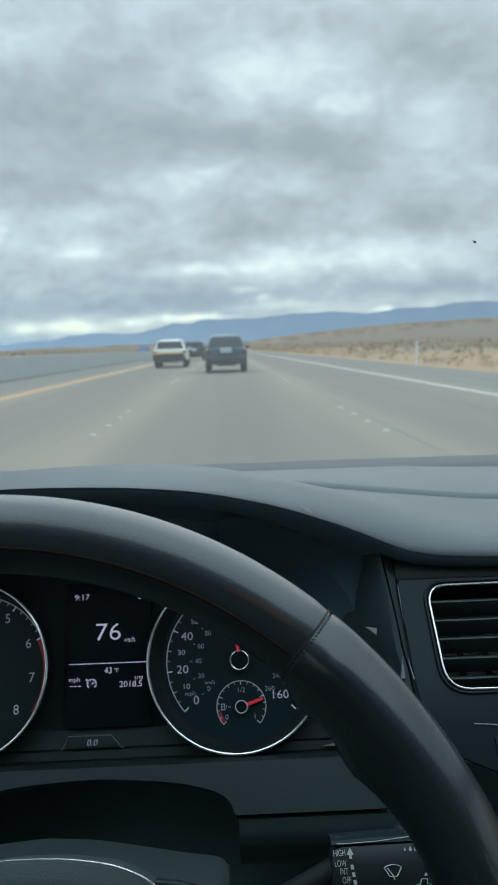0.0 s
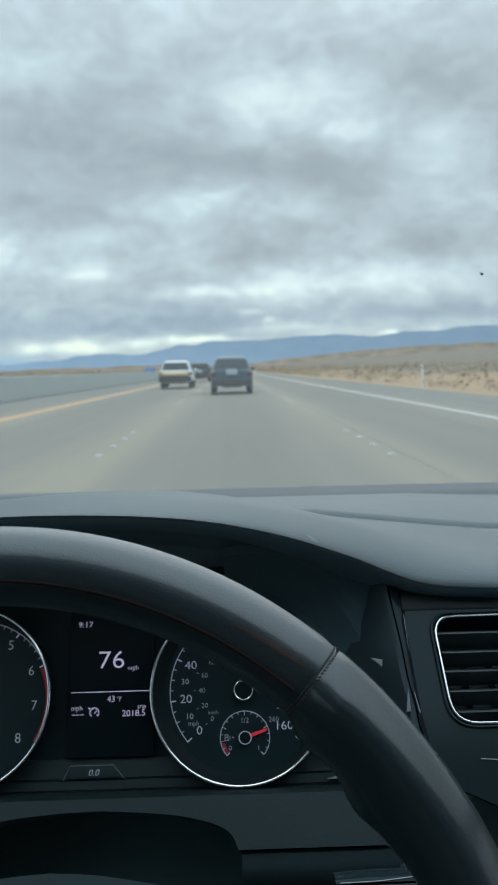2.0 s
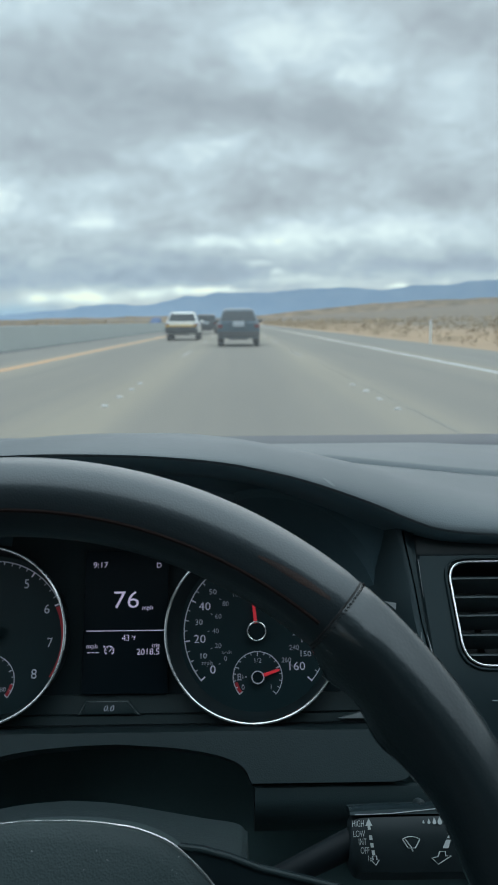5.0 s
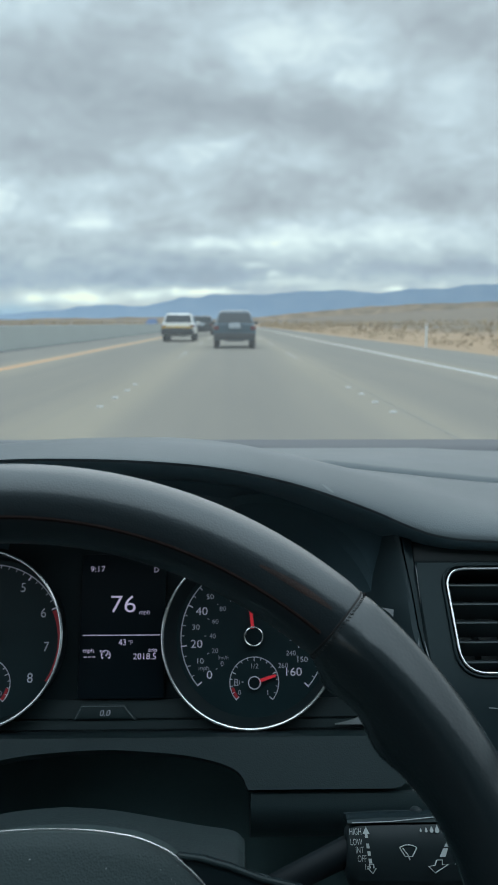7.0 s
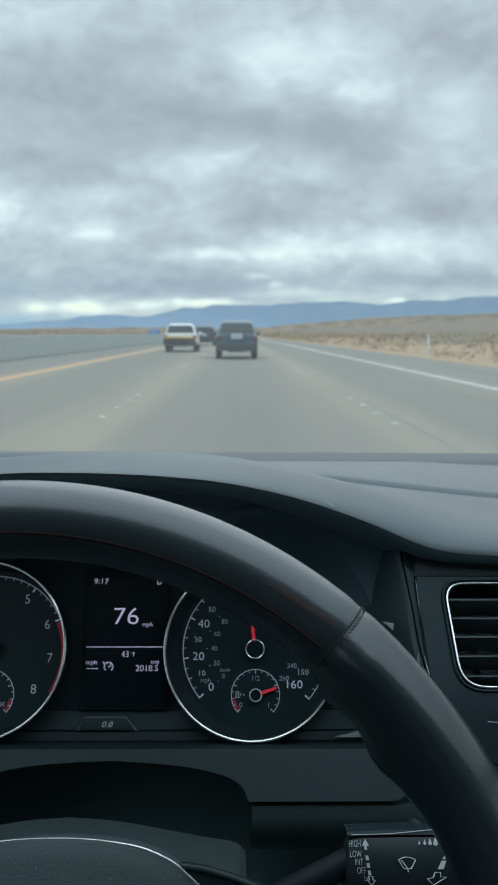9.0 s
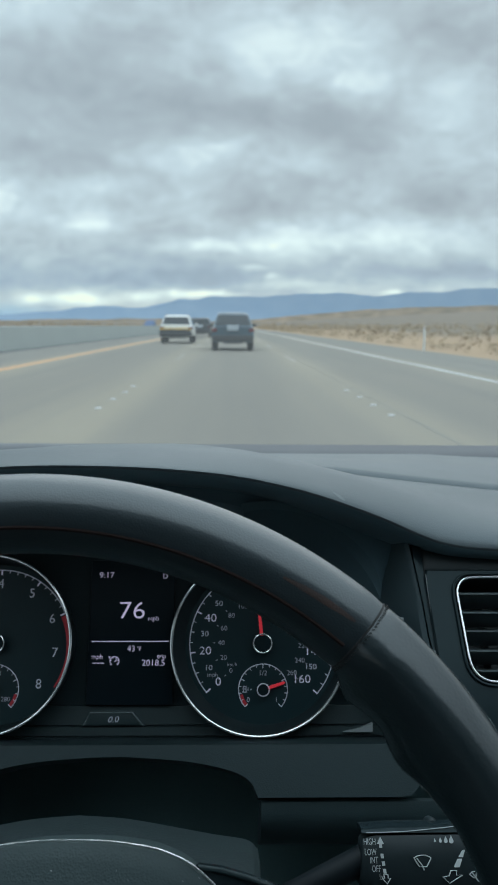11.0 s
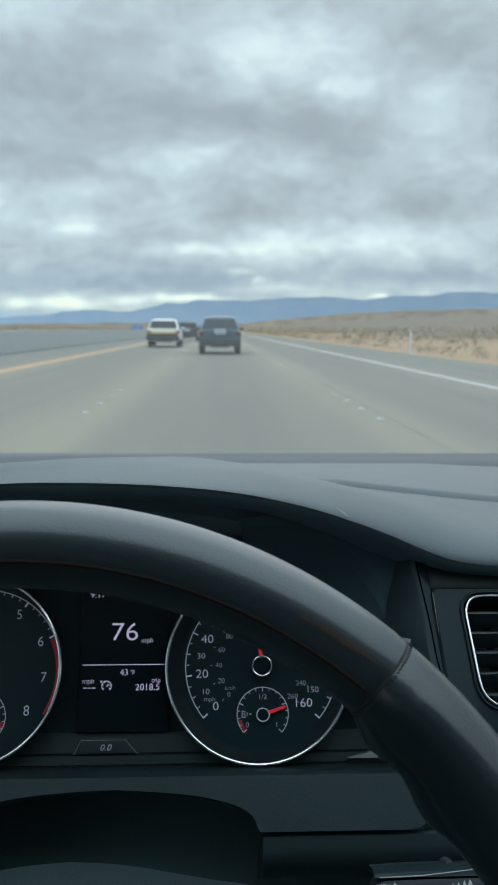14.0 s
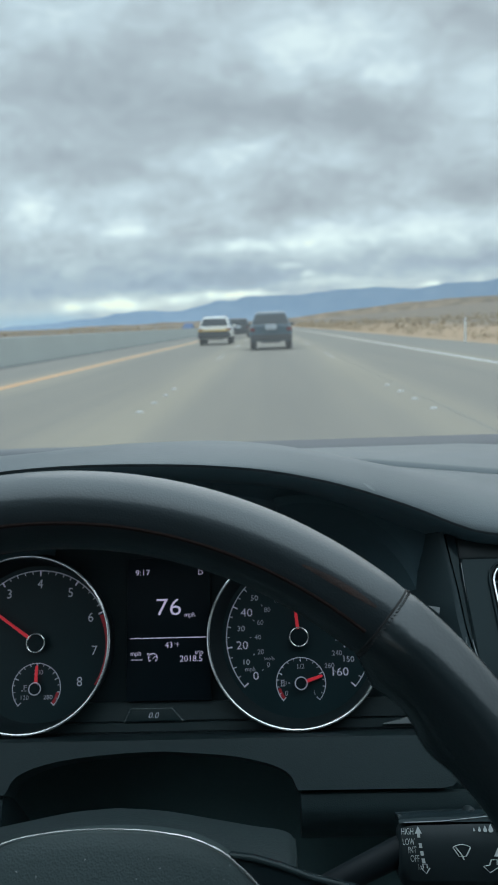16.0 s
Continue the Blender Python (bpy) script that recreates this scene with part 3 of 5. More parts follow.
box(bm, -0.46, 0.30, -0.46, -0.098, -0.11, -0.10)
part("column_recess", bm, M_BLACK, fascia)

# ---- instrument cluster ----
CLUSTER = pose(0, 0.47, 1.03, 68, 0, 0)
cluster = thing("instrument_cluster", CLUSTER, "black instrument cluster with two chrome-ringed dials and a lit display", "instrument cluster")
TC = -0.1804
bm = bm_new()
box(bm, -0.30, 0.085, -0.072, 0.085, -0.016, -0.0060, 0.003)
part("back_plate", bm, M_PLATEBACK, cluster)
# sloping ledge below the dials
bm = bm_new()
loft(bm, [[Vector((x, -0.0407, -0.007)), Vector((x, -0.0409, -0.0034)), Vector((x, -0.0526, -0.0014)), Vector((x, -0.0531, -0.0030)), Vector((x, -0.0537, -0.0030)), Vector((x, -0.0542, -0.0012)),
          Vector((x, -0.0595, -0.0004)), Vector((x, -0.0600, -0.0020)), Vector((x, -0.0635, -0.0020)), Vector((x, -0.075, -0.006))] for x in (-0.30, 0.082)], True, True)
part("ledge", bm, M_KNEE, cluster, smooth=False)
bm = bm_new()
loft(bm, [[Vector((x, -0.0612, -0.001)), Vector((x, -0.0601, 0.022)), Vector((x, -0.0587, 0.050)), Vector((x, -0.0598, 0.0535)), Vector((x, -0.064, 0.050)), Vector((x, -0.066, -0.001))] for x in (-0.30, 0.082)], True, True)
part("ledge_shelf", bm, M_KNEE, cluster)
# glare on the clear cover, modelled as a pale wedge
bm = bm_new()
prism(bm, [(0.054, -0.0572), (0.0735, -0.0572), (0.0735, -0.0515), (0.066, -0.0545)], -0.002, 0.0030)
part("lens_edge", bm, M_GLINT_TRIM, cluster, "pale glare drawn on the clear cover", smooth=False)
bm = bm_new()
prism(bm, [(0.068, -0.045), (0.106, -0.045), (0.106, 0.094), (0.068, 0.094)], -0.005, 0.003)
part("side_plate", bm, M_DEEP, cluster, smooth=False)
# trip button
bm = bm_new()
prism(bm, [(-0.1210, -0.0536), (-0.0782, -0.0536), (-0.0866, -0.0441), (-0.1158, -0.0441)], -0.004, 0.0002, 0.0006)
part("button_rim", bm, M_DEEP, cluster)
btn = bm_new()
prism(btn, [(-0.1184, -0.0528), (-0.0808, -0.0528), (-0.0877, -0.0452), (-0.1146, -0.0452)], 0.0, 0.0014, 0.0006)
btn = part("reset_button", btn, M_KNEE, cluster, "flat grey reset button with print")
bm = bm_new()
tube(bm, [(-0.1196, -0.0532, 0.0004), (-0.1152, -0.0447, 0.0006), (-0.0871, -0.0447, 0.0006), (-0.0796, -0.0532, 0.0004)], 0.00016, 6)
part("button_edge", bm, M_GLINT_TRIM, cluster, "thin pale button edge")
text(btn, "0.0", -0.0998, -0.0492, 0.0015, 0.0054, M_TICK, slant=0.25, widen=1.1)


def dial(cx, name, label, off=0.0025, rim=0.0588, top=0.012):
    bm = bm_new()
    ring_band(bm, cx, 0, 0.0001, 0.0535, 0, 360, 0.0, 64)
    bmesh.ops.remove_doubles(bm, verts=bm.verts, dist=1e-5)
    d = part(name, bm, M_FACE, cluster, label)
    bm = bm_new()
    rows = []
    for r, z, move in ((0.0525, -0.0004, 0.0), (0.0550, 0.003, off * 0.25), (rim - 0.001, top - 0.0005, off)):
        rows.append([Vector((cx - move + r * math.cos(2 * math.pi * i / 64), r * math.sin(2 * math.pi * i / 64), z)) for i in range(64)])
    loft(bm, rows, True, False)
    part("cone", bm, M_CONE, d)
    bm = bm_new()
    tube(bm, [(cx - off + rim * math.cos(t), rim * math.sin(t), top) for t in [2 * math.pi * i / 96 for i in range(96)]], 0.0010, 10, True)
    part("chrome_ring", bm, M_CHROME, d, "satin chrome ring")
    return d


def hub(parent, cx, cy, r, z):
    bm = bm_new()
    bmesh.ops.create_cone(bm, segments=32, radius1=r * 0.86, radius2=r * 0.80, depth=0.004, cap_ends=True, matrix=Matrix.Translation((cx, cy, z)))
    part("needle_hub", bm, M_GLOSS, parent)
    bm = bm_new()
    tube(bm, [(cx + r * 0.93 * math.cos(t), cy + r * 0.93 * math.sin(t), z + 0.0014) for t in [2 * math.pi * i / 40 for i in range(40)]], r * 0.085, 6, True)
    part("hub_ring", bm, M_TICK if r < 0.005 else M_CHROME, parent)


def needle(parent, cx, cy, angle, r0, r1, w, z):
    bm = bm_new()
    c, s = math.cos(radians(angle)), math.sin(radians(angle))
    pts = [(r0, -w), (r1 - w, -w * 0.75), (r1, 0), (r1 - w, w * 0.75), (r0, w)]
    prism(bm, [(cx + a * c - b * s, cy + a * s + b * c) for a, b in pts], z, z + 0.0008)
    part("needle", bm, M_NEEDLE, parent, "lit red needle", smooth=False)


def ticks(parent, cx, cy, angles, r0, r1, w, mat, name="tick"):
    for a in angles:
        bm = bm_new()
        c, s = math.cos(radians(a)), math.sin(radians(a))
        prism(bm, [(cx + p * c - q * s, cy + p * s + q * c) for p, q in ((r0, -w), (r1, -w), (r1, w), (r0, w))], 0.0002, 0.0004)
        part(name, bm, mat, parent, smooth=False)


def scale_arc(parent, cx, cy, r0, r1, a0, a1, mat, name="scale_line", z=0.0003):
    bm = bm_new()
    ring_band(bm, cx, cy, r0, r1, a0, a1, z, 48)
    part(name, bm, mat, parent, smooth=False)


def small_gauge(parent, cx, cy, marks, red, red_at, angle):
    a0, a1 = 222, -42
    scale_arc(parent, cx, cy, 0.0163, 0.0168, a1, a0, M_TICK)
    ticks(parent, cx, cy, [a0 + (a1 - a0) * i / 4 for i in range(5)], 0.0138, 0.0168, 0.00028, M_TICK)
    ticks(parent, cx, cy, [a0 + (a1 - a0) * i / 16 for i in range(17) if i % 4], 0.0148, 0.0168, 0.00020, M_TICK)
    scale_arc(parent, cx, cy, 0.0140, 0.0160, red[0], red[1], M_RED, "red_zone")
    for words, x, y, size in marks:
        text(parent, words, cx + x, cy + y, 0.0003, size, M_DIM)
    needle(parent, cx, cy, angle, 0.003, 0.0158, 0.0011, 0.0025)
    hub(parent, cx, cy, 0.0043, 0.003)


for ccx in (0.0, TC):
    bm = bm_new()
    rows = [[] for _ in range(7)]
    for i in range(41):
        a = -20 + 118 * i / 40
        end = min(1.0, (40 - i) / 14) ** 0.5
        g = min(1.0, max(0.0, (a - 14) / 26))
        g = g * g * (3 - 2 * g)
        c, s = math.cos(radians(a)), math.sin(radians(a))
        for row, (r, z) in zip(rows, ((0.0605, 0.0095), (0.066, 0.0075), (0.078, 0.016), (0.0835, 0.023), (0.0850 + 0.006 * g, 0.021 + 0.004 * g), (0.0845 + 0.020 * g, 0.014 + 0.012 * g), (0.083 + 0.037 * g, 0.004 + 0.024 * g))):
            x = r * c
            row.append(Vector((ccx + (x if ccx == 0.0 else -x), min(0.097, r * s), -0.004 + (z + 0.004) * end)))
    loft(bm, rows[:5], closed=False)
    part("dial_cowl", bm, M_SATIN, cluster, "dark flared cowl round the dial")
    # outer flare is coloured lighter than the cowl to lift the shade there
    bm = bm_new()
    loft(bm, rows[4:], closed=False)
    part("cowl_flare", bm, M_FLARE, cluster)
speedo = dial(0.0, "speedometer", "speedometer in miles per hour with a fuel gauge")
sp = lambda mph: 220.2 - 1.637 * mph
scale_arc(speedo, 0, 0, 0.0493, 0.0499, sp(160), sp(0), M_TICK)
ticks(speedo, 0, 0, [sp(v) for v in range(0, 161, 20)], 0.0460, 0.0499, 0.00042, M_LIT)
ticks(speedo, 0, 0, [sp(v) for v in range(10, 161, 20)], 0.0470, 0.0499, 0.00030, M_TICK)
ticks(speedo, 0, 0, [sp(v) for v in range(5, 160, 10)], 0.0474, 0.0499, 0.00024, M_TICK)
for v in range(0, 161, 10):
    a, r = radians(sp(v)), 0.0392 if v % 20 == 0 else 0.0400
    big = v % 20 == 0
    rr = r - (0.0035 if v >= 100 else 0)
    text(speedo, str(v), rr * math.cos(a), rr * math.sin(a), 0.0003, 0.0077 if big else 0.0051, M_LIT if big else M_TICK, widen=1.10)
for v in range(0, 261, 20):
    a = radians(sp(v / 1.609))
    text(speedo, str(v), 0.0280 * math.cos(a), 0.0280 * math.sin(a), 0.0003, 0.0046, M_DIM)
ticks(speedo, 0, 0, [sp(v / 1.609) for v in range(0, 261, 20)], 0.0322, 0.0336, 0.0002, M_DIM)
text(speedo, "mph", -0.0338, -0.0207, 0.0003, 0.0042, M_DIM)
text(speedo, "km/h", -0.0205, -0.0140, 0.0003, 0.0034, M_DIM)
small_gauge(speedo, 0.0004, -0.0302, (("1/2", 0, 0.0105, 0.0046), ("0", -0.0100, -0.0067, 0.0046), ("1", 0.0090, -0.0067, 0.0046)), (193, 222), 0, 18)
# fuel pump sign
bm = bm_new()
for x0, x1, y0, y1 in ((-0.0136, -0.0104, -0.0322, -0.0317), (-0.0132, -0.0127, -0.0317, -0.0282), (-0.0113, -0.0108, -0.0317, -0.0282), (-0.0132, -0.0108, -0.0286, -0.0281), (-0.0132, -0.0108, -0.0301, -0.0297), (-0.0099, -0.0095, -0.0312, -0.0290), (-0.0082, -0.0070, -0.0305, -0.0298)):
    box(bm, x0, x1, y0, y1, 0.0002, 0.0004)
part("fuel_sign", bm, M_DIM, speedo, smooth=False)
needle(speedo, 0, 0, 96.0, 0.005, 0.043, 0.0011, 0.005)
hub(speedo, 0, 0, 0.0066, 0.005)

tach = dial(TC, "rev_counter", "rev counter with a temperature gauge", 0.0055, 0.0582, 0.016)
tp = lambda rpm: 90 - 33 * (rpm - 4)
scale_arc(tach, TC, 0, 0.0490, 0.0496, tp(6), tp(0), M_TICK)
ticks(tach, TC, 0, [tp(v) for v in range(0, 7)], 0.0458, 0.0496, 0.00050, M_LIT)
ticks(tach, TC, 0, [tp(v / 5) for v in range(0, 30) if v % 5], 0.0472, 0.0496, 0.00026, M_TICK)
bm = bm_new()
loft(bm, [[Vector((TC + r * math.cos(radians(tp(v))), r * math.sin(radians(tp(v))), 0.0003)) for r in (0.0459 + 0.0028 * (v - 6.05) / 1.75, 0.0498)] for v in [6.05 + 1.75 * i / 20 for i in range(21)]], closed=False)
part("red_zone", bm, M_RED, tach)
for v in range(0, 9):
    a = radians(tp(v))
    text(tach, str(v), TC + 0.0398 * math.cos(a), 0.0398 * math.sin(a), 0.0003, 0.0090, M_TICK, widen=0.95)
small_gauge(tach, TC, -0.0302, (("200", 0.001, 0.0105, 0.0044), ("120", -0.0082, -0.0060, 0.0042), ("280", 0.0082, -0.0060, 0.0042)), (-42, -10), 0, 88)
bm = bm_new()
for x0, x1, y0, y1 in ((-0.0088, -0.0083, -0.0008, 0.0022), (-0.0083, -0.0066, 0.0018, 0.0022), (-0.0083, -0.0066, 0.0006, 0.0010), (-0.0104, -0.0066, -0.0016, -0.0012)):
    box(bm, TC + x0, TC + x1, -0.0302 + y0, -0.0302 + y1, 0.0002, 0.0004)
part("coolant_sign", bm, M_DIM, tach, smooth=False)
needle(tach, TC, 0, 144.5, 0.005, 0.043, 0.0011, 0.005)
hub(tach, TC, 0, 0.0066, 0.005)

bm = bm_new()
box(bm, -0.1185, -0.0605, -0.0400, 0.0560, -0.001, 0.0006, 0.0004)
disp = part("display", bm, M_SCREEN, cluster, "dark display with lit digits")
DZ = 0.0007
text(disp, "9:17", -0.1079, 0.0458, DZ, 0.0055, M_LITB, widen=1.1)
text(disp, "D", -0.0672, 0.0452, DZ, 0.0050, M_LITB)
text(disp, "76", -0.0896, 0.0215, DZ, 0.0164, M_LITB, widen=1.15)
text(disp, "mph", -0.0748, 0.0165, DZ, 0.0044, M_LITB)
text(disp, "43", -0.0893, -0.0036, DZ, 0.0058, M_LITB, widen=0.95)
text(disp, "°F", -0.0840, -0.0036, DZ, 0.0038, M_LITB)
text(disp, "2018.5", -0.0740, -0.0129, DZ, 0.0057, M_LITB, widen=1.03)
text(disp, "trip", -0.0686, -0.0086, DZ, 0.0042, M_LITB)
text(disp, "mph", -0.1122, -0.0088, DZ, 0.0044, M_LITB)
bm = bm_new()
box(bm, -0.1162, -0.0638, 0.0011, 0.0016, DZ - 0.0001, DZ + 0.0001)
part("divider", bm, M_LITB, disp, smooth=False)
bm = bm_new()
for i in range(3):
    box(bm, -0.1152 + 0.0028 * i, -0.1131 + 0.0028 * i, -0.0132, -0.0127, DZ - 0.0001, DZ + 0.0001)
part("dash_mark", bm, M_LITB, disp, smooth=False)
bm = bm_new()
ring_band(bm, -0.1004, -0.0118, 0.0028, 0.0033, -50, 230, DZ, 30)
for a in range(-40, 221, 52):
    c, s = math.cos(radians(a)), math.sin(radians(a))
    prism(bm, [(-0.1004 + p * c - q * s, -0.0118 + p * s + q * c) for p, q in ((0.0020, -0.0002), (0.0030, -0.0002), (0.0030, 0.0002), (0.0020, 0.0002))], DZ - 0.0001, DZ + 0.0001)
prism(bm, [(-0.1006, -0.0121), (-0.0990, -0.0103), (-0.0986, -0.0106), (-0.1002, -0.0124)], DZ - 0.0001, DZ + 0.0001)
prism(bm, [(-0.1046, -0.0084), (-0.1030, -0.0088), (-0.1041, -0.0100)], DZ - 0.0001, DZ + 0.0001)
part("cruise_sign", bm, M_LITB, disp, smooth=False)

# ---- steering wheel ----
WHEEL = pose(-0.0901, 0.1621, 1.0261, 90 - 24.73, 0, 0)
wheel = thing("steering_wheel", WHEEL, "black leather steering wheel with a stitched seam and chrome-trimmed hub", "steering wheel")
RR, RT, RD = 0.1697, 0.0138, 0.0150
SEAM = 49.3


def rim_section(a, n=40):
    """Section of the rim at an angle: rounder above, fuller at the back with finger rests below the seam."""
    c, s = math.cos(radians(a)), math.sin(radians(a))
    low = min(1.0, max(0.0, (SEAM - a) / 4.0)) * min(1.0, max(0.0, (a + 40) / 20)) if a < 90 else min(1.0, max(0.0, (a - 180 + SEAM) / 4.0)) * min(1.0, max(0.0, (220 - a) / 20))
    side = a if a < 90 else 180 - a
    grip = low
    low *= 0.04 + 0.96 * min(1.0, max(0.0, (side - 26) / 8.0))
    bump = 0.0012 * math.sin(radians(a * 24)) + 0.0008 * math.sin(radians(a * 41 + 50))
    pts = []
    for k in range(n):
        t = 2 * math.pi * k / n
        rx, rz = RT * math.cos(t), RD * math.sin(t)
        inward = max(0.0, -math.cos(t)) * max(0.0, -math.sin(t) * 0.75 + 0.45)
        rx -= low * inward * (0.0062 + bump)
        rz -= low * inward * (0.0060 + bump)
        rz += grip * 0.0024 * max(0.0, 1 - abs(math.degrees(t) - 98) / 46)
        r = RR + rx
        pts.append(Vector((r * c, r * s, rz)))
    return pts


def rim_piece(name, a0, a1, step, mat, label, shrink=0.0):
    bm = bm_new()
    k = max(2, int(abs(a1 - a0) / step))
    rings = [rim_section(a0 + (a1 - a0) * i / k) for i in range(k + 1)]
    for e in (0, -1):
        mid = sum(rings[e], Vector()) / len(rings[e])
        rings[e] = [mid + (p - mid) * 0.975 for p in rings[e]]
    loft(bm, rings, True, True)
    return part(name, bm, mat, wheel, label)


rim_piece("upper_rim", SEAM + 0.12, 180 - SEAM - 0.12, 1.5, M_LEATHER, "smooth black leather")
right = rim_piece("grip", -42, SEAM - 0.12, 1.0, M_LEATHER2, "creased black leather grip")
rim_piece("grip", 180 - SEAM + 0.12, 222, 1.0, M_LEATHER2, "creased black leather grip")
rim_piece("lower_rim", 222.5, 317.5, 2.0, M_LEATHER, "smooth black leather")
for a in (SEAM, 180 - SEAM):
    bm = bm_new()
    sec = rim_section(a)
    mid = sum(sec, Vector()) / len(sec)
    tube(bm, [mid + (p - mid) * 0.972 for p in sec], 0.0004, 6, True)
    seam = part("seam", bm, M_THREAD, wheel, "dark stitched seam")
    c, s = math.cos(radians(a)), math.sin(radians(a))
    fine = rim_section(a, 64)
    for k in range(0, 64):
        p = mid + (fine[k] - mid) * 0.995 + Vector((s, -c, 0)) * (0.0011 if a < 90 else -0.0011)
        d = Vector((-s, c, 0)) * 0.00045
        q = (fine[(k + 1) % 64] - fine[k]) * 0.22
        bm = bm_new()
        tube(bm, [p - d * 0.9 - q, p + (p - mid).normalized() * 0.0003, p + d * 0.9 + q], 0.00019, 4)
        part("stitch", bm, M_THREAD, seam)
bm = bm_new()
t = radians(121)
tube(bm, [((RR + RT * 1.0 * math.cos(t)) * math.cos(radians(a)), (RR + RT * math.cos(t)) * math.sin(radians(a)), RD * math.sin(t)) for a in [SEAM + 1 + (178 - 2 * SEAM) * k / 70 for k in range(71)]], 0.0007, 6)
part("inner_seam", bm, M_INNER, wheel, "thin brown inner seam")
# brown reflection painted as a patch on the inner face, above the right seam
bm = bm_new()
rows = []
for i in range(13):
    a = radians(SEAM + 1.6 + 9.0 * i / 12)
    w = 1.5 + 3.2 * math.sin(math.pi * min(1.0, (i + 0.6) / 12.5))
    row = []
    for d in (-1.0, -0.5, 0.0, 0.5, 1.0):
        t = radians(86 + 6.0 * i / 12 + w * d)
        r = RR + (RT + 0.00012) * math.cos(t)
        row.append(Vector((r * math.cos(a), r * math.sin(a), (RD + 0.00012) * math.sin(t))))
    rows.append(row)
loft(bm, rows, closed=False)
part("worn_patch", bm, M_BROWN_SHEEN, wheel, "faint brown reflection put into the leather colour")
# hub pad with the chrome line round it
PADX = 0.0142
half = [(0.0, 0.0650), (0.0132, 0.0645), (0.0233, 0.0632), (0.0301, 0.0618), (0.0368, 0.0593), (0.0419, 0.0566), (0.0470, 0.0524), (0.0512, 0.0485), (0.0560, 0.0430), (0.063, 0.035), (0.068, 0.020), (0.069, 0.0), (0.062, -0.035), (0.045, -0.06), (0.0, -0.072)]
pad = [(PADX + x, y) for x, y in half] + [(PADX - x, y) for x, y in half[1:-1][::-1]]


def rounded(pts, n=5):
    """A closed curve through the points (Catmull-Rom)."""
    out = []
    k = len(pts)
    for i in range(k):
        p0, p1, p2, p3 = (Vector(pts[(i + d) % k]) for d in (-1, 0, 1, 2))
        for j in range(n):
            t = j / n
            q = 0.5 * (2 * p1 + (p2 - p0) * t + (2 * p0 - 5 * p1 + 4 * p2 - p3) * t * t + (3 * p1 - p0 - 3 * p2 + p3) * t ** 3)
            out.append((q.x, q.y))
    return out


pad = [(x, y * 0.970) for x, y in rounded(pad)]
bm = bm_new()
mid = Vector((PADX, 0.0))
rings = []
for g, z in ((0.95, -0.045), (0.988, -0.023), (0.992, -0.0200), (0.984, -0.0193), (0.90, -0.0172), (0.7, -0.0125), (0.4, -0.0085), (0.1, -0.007)):
    rings.append([Vector((mid.x + (x - mid.x) * g, mid.y + (y - mid.y) * g, z)) for x, y in pad])
loft(bm, rings, True, True)
part("hub_pad", bm, M_HUB, wheel, "grained black hub pad")
rnd = random.Random(5)
bm = bm_new()
for _ in range(46):
    x, y = PADX + rnd.uniform(-0.045, 0.045), rnd.uniform(0.0, 0.055)
    g = max(abs(x - PADX) / 0.066, abs(y) / 0.062)
    z = -0.0070 - 0.0125 * g ** 2.2 + 0.0008
    bmesh.ops.create_icosphere(bm, subdivisions=1, radius=rnd.uniform(0.00008, 0.0002), matrix=Matrix.Translation((x, y, z)))
tagged(part("dust", bm, M_PRINT, wheel, "pale dust specks"), kind="stuff")
bm = bm_new()
tube(bm, [(mid.x + (x - mid.x) * 1.004, mid.y + (y - mid.y) * 1.004, -0.0195) for x, y in pad], lambda f: 0.00011 + 0.00032 * abs(math.sin(2 * math.pi * f)), 8, True)
part("chrome_trim", bm, M_BRIGHT, wheel, "polished chrome line")
for sgn in (1, -1):
    bm = bm_new()
    top = [(0.046, 0.0440), (0.0530, 0.0500), (0.0575, 0.0530), (0.0654, 0.0520), (0.0748, 0.0495), (0.0849, 0.0459), (0.110, 0.040), (0.150, 0.028), (0.168, 0.022)]
    low = [(0.168, -0.022), (0.120, -0.040), (0.07, -0.060), (0.045, -0.060), (0.045, 0.04)]
    outline = [((x if sgn > 0 else 0.02 - (x - 0.02)), y) for x, y in top + low]
    prism(bm, outline if sgn > 0 else outline[::-1], -0.034, -0.024, 0.0008)
    spoke = part("spoke", bm, M_GLOSS, wheel, "gloss black spoke")
    bm = bm_new()
    tube(bm, [((x if sgn > 0 else 0.02 - (x - 0.02)), y + 0.0008, -0.0235) for x, y in top[2:]], 0.0009, 8)
    part("spoke_edge", bm, M_KNEE, spoke)

# ---- steering column shroud ----
shroud = thing("column_shroud", pose(CX, 0, 0), "black plastic steering column shroud behind the wheel", "column shroud")
bm = bm_new()
side = through_points([(0.0830, 0.960), (0.0830, 1.0090), (0.0818, 1.0150), (0.0770, 1.0190), (0.0620, 1.0218), (0.0430, 1.0258), (0.0215, 1.0300), (0.0, 1.0318)], 5)
prof = [(0.083, 0.9)] + side + [(-x, z) for x, z in side[-2::-1]] + [(-0.083, 0.9)]
rings = []
for y, g in ((0.238, 0.95), (0.242, 0.985), (0.27, 1.0), (0.298, 1.0), (0.304, 0.975), (0.306, 0.90)):
    rings.append([Vector((x * g, y, z - 0.0119 - (y - 0.30) * 0.46 - (1 - g) * 0.10)) for x, z in prof])
loft(bm, rings, True, True)
part("upper_shell", bm, M_SHROUD, shroud)
bm = bm_new()
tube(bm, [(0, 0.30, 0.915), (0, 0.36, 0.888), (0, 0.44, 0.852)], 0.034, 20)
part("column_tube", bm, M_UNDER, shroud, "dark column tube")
bm = bm_new()
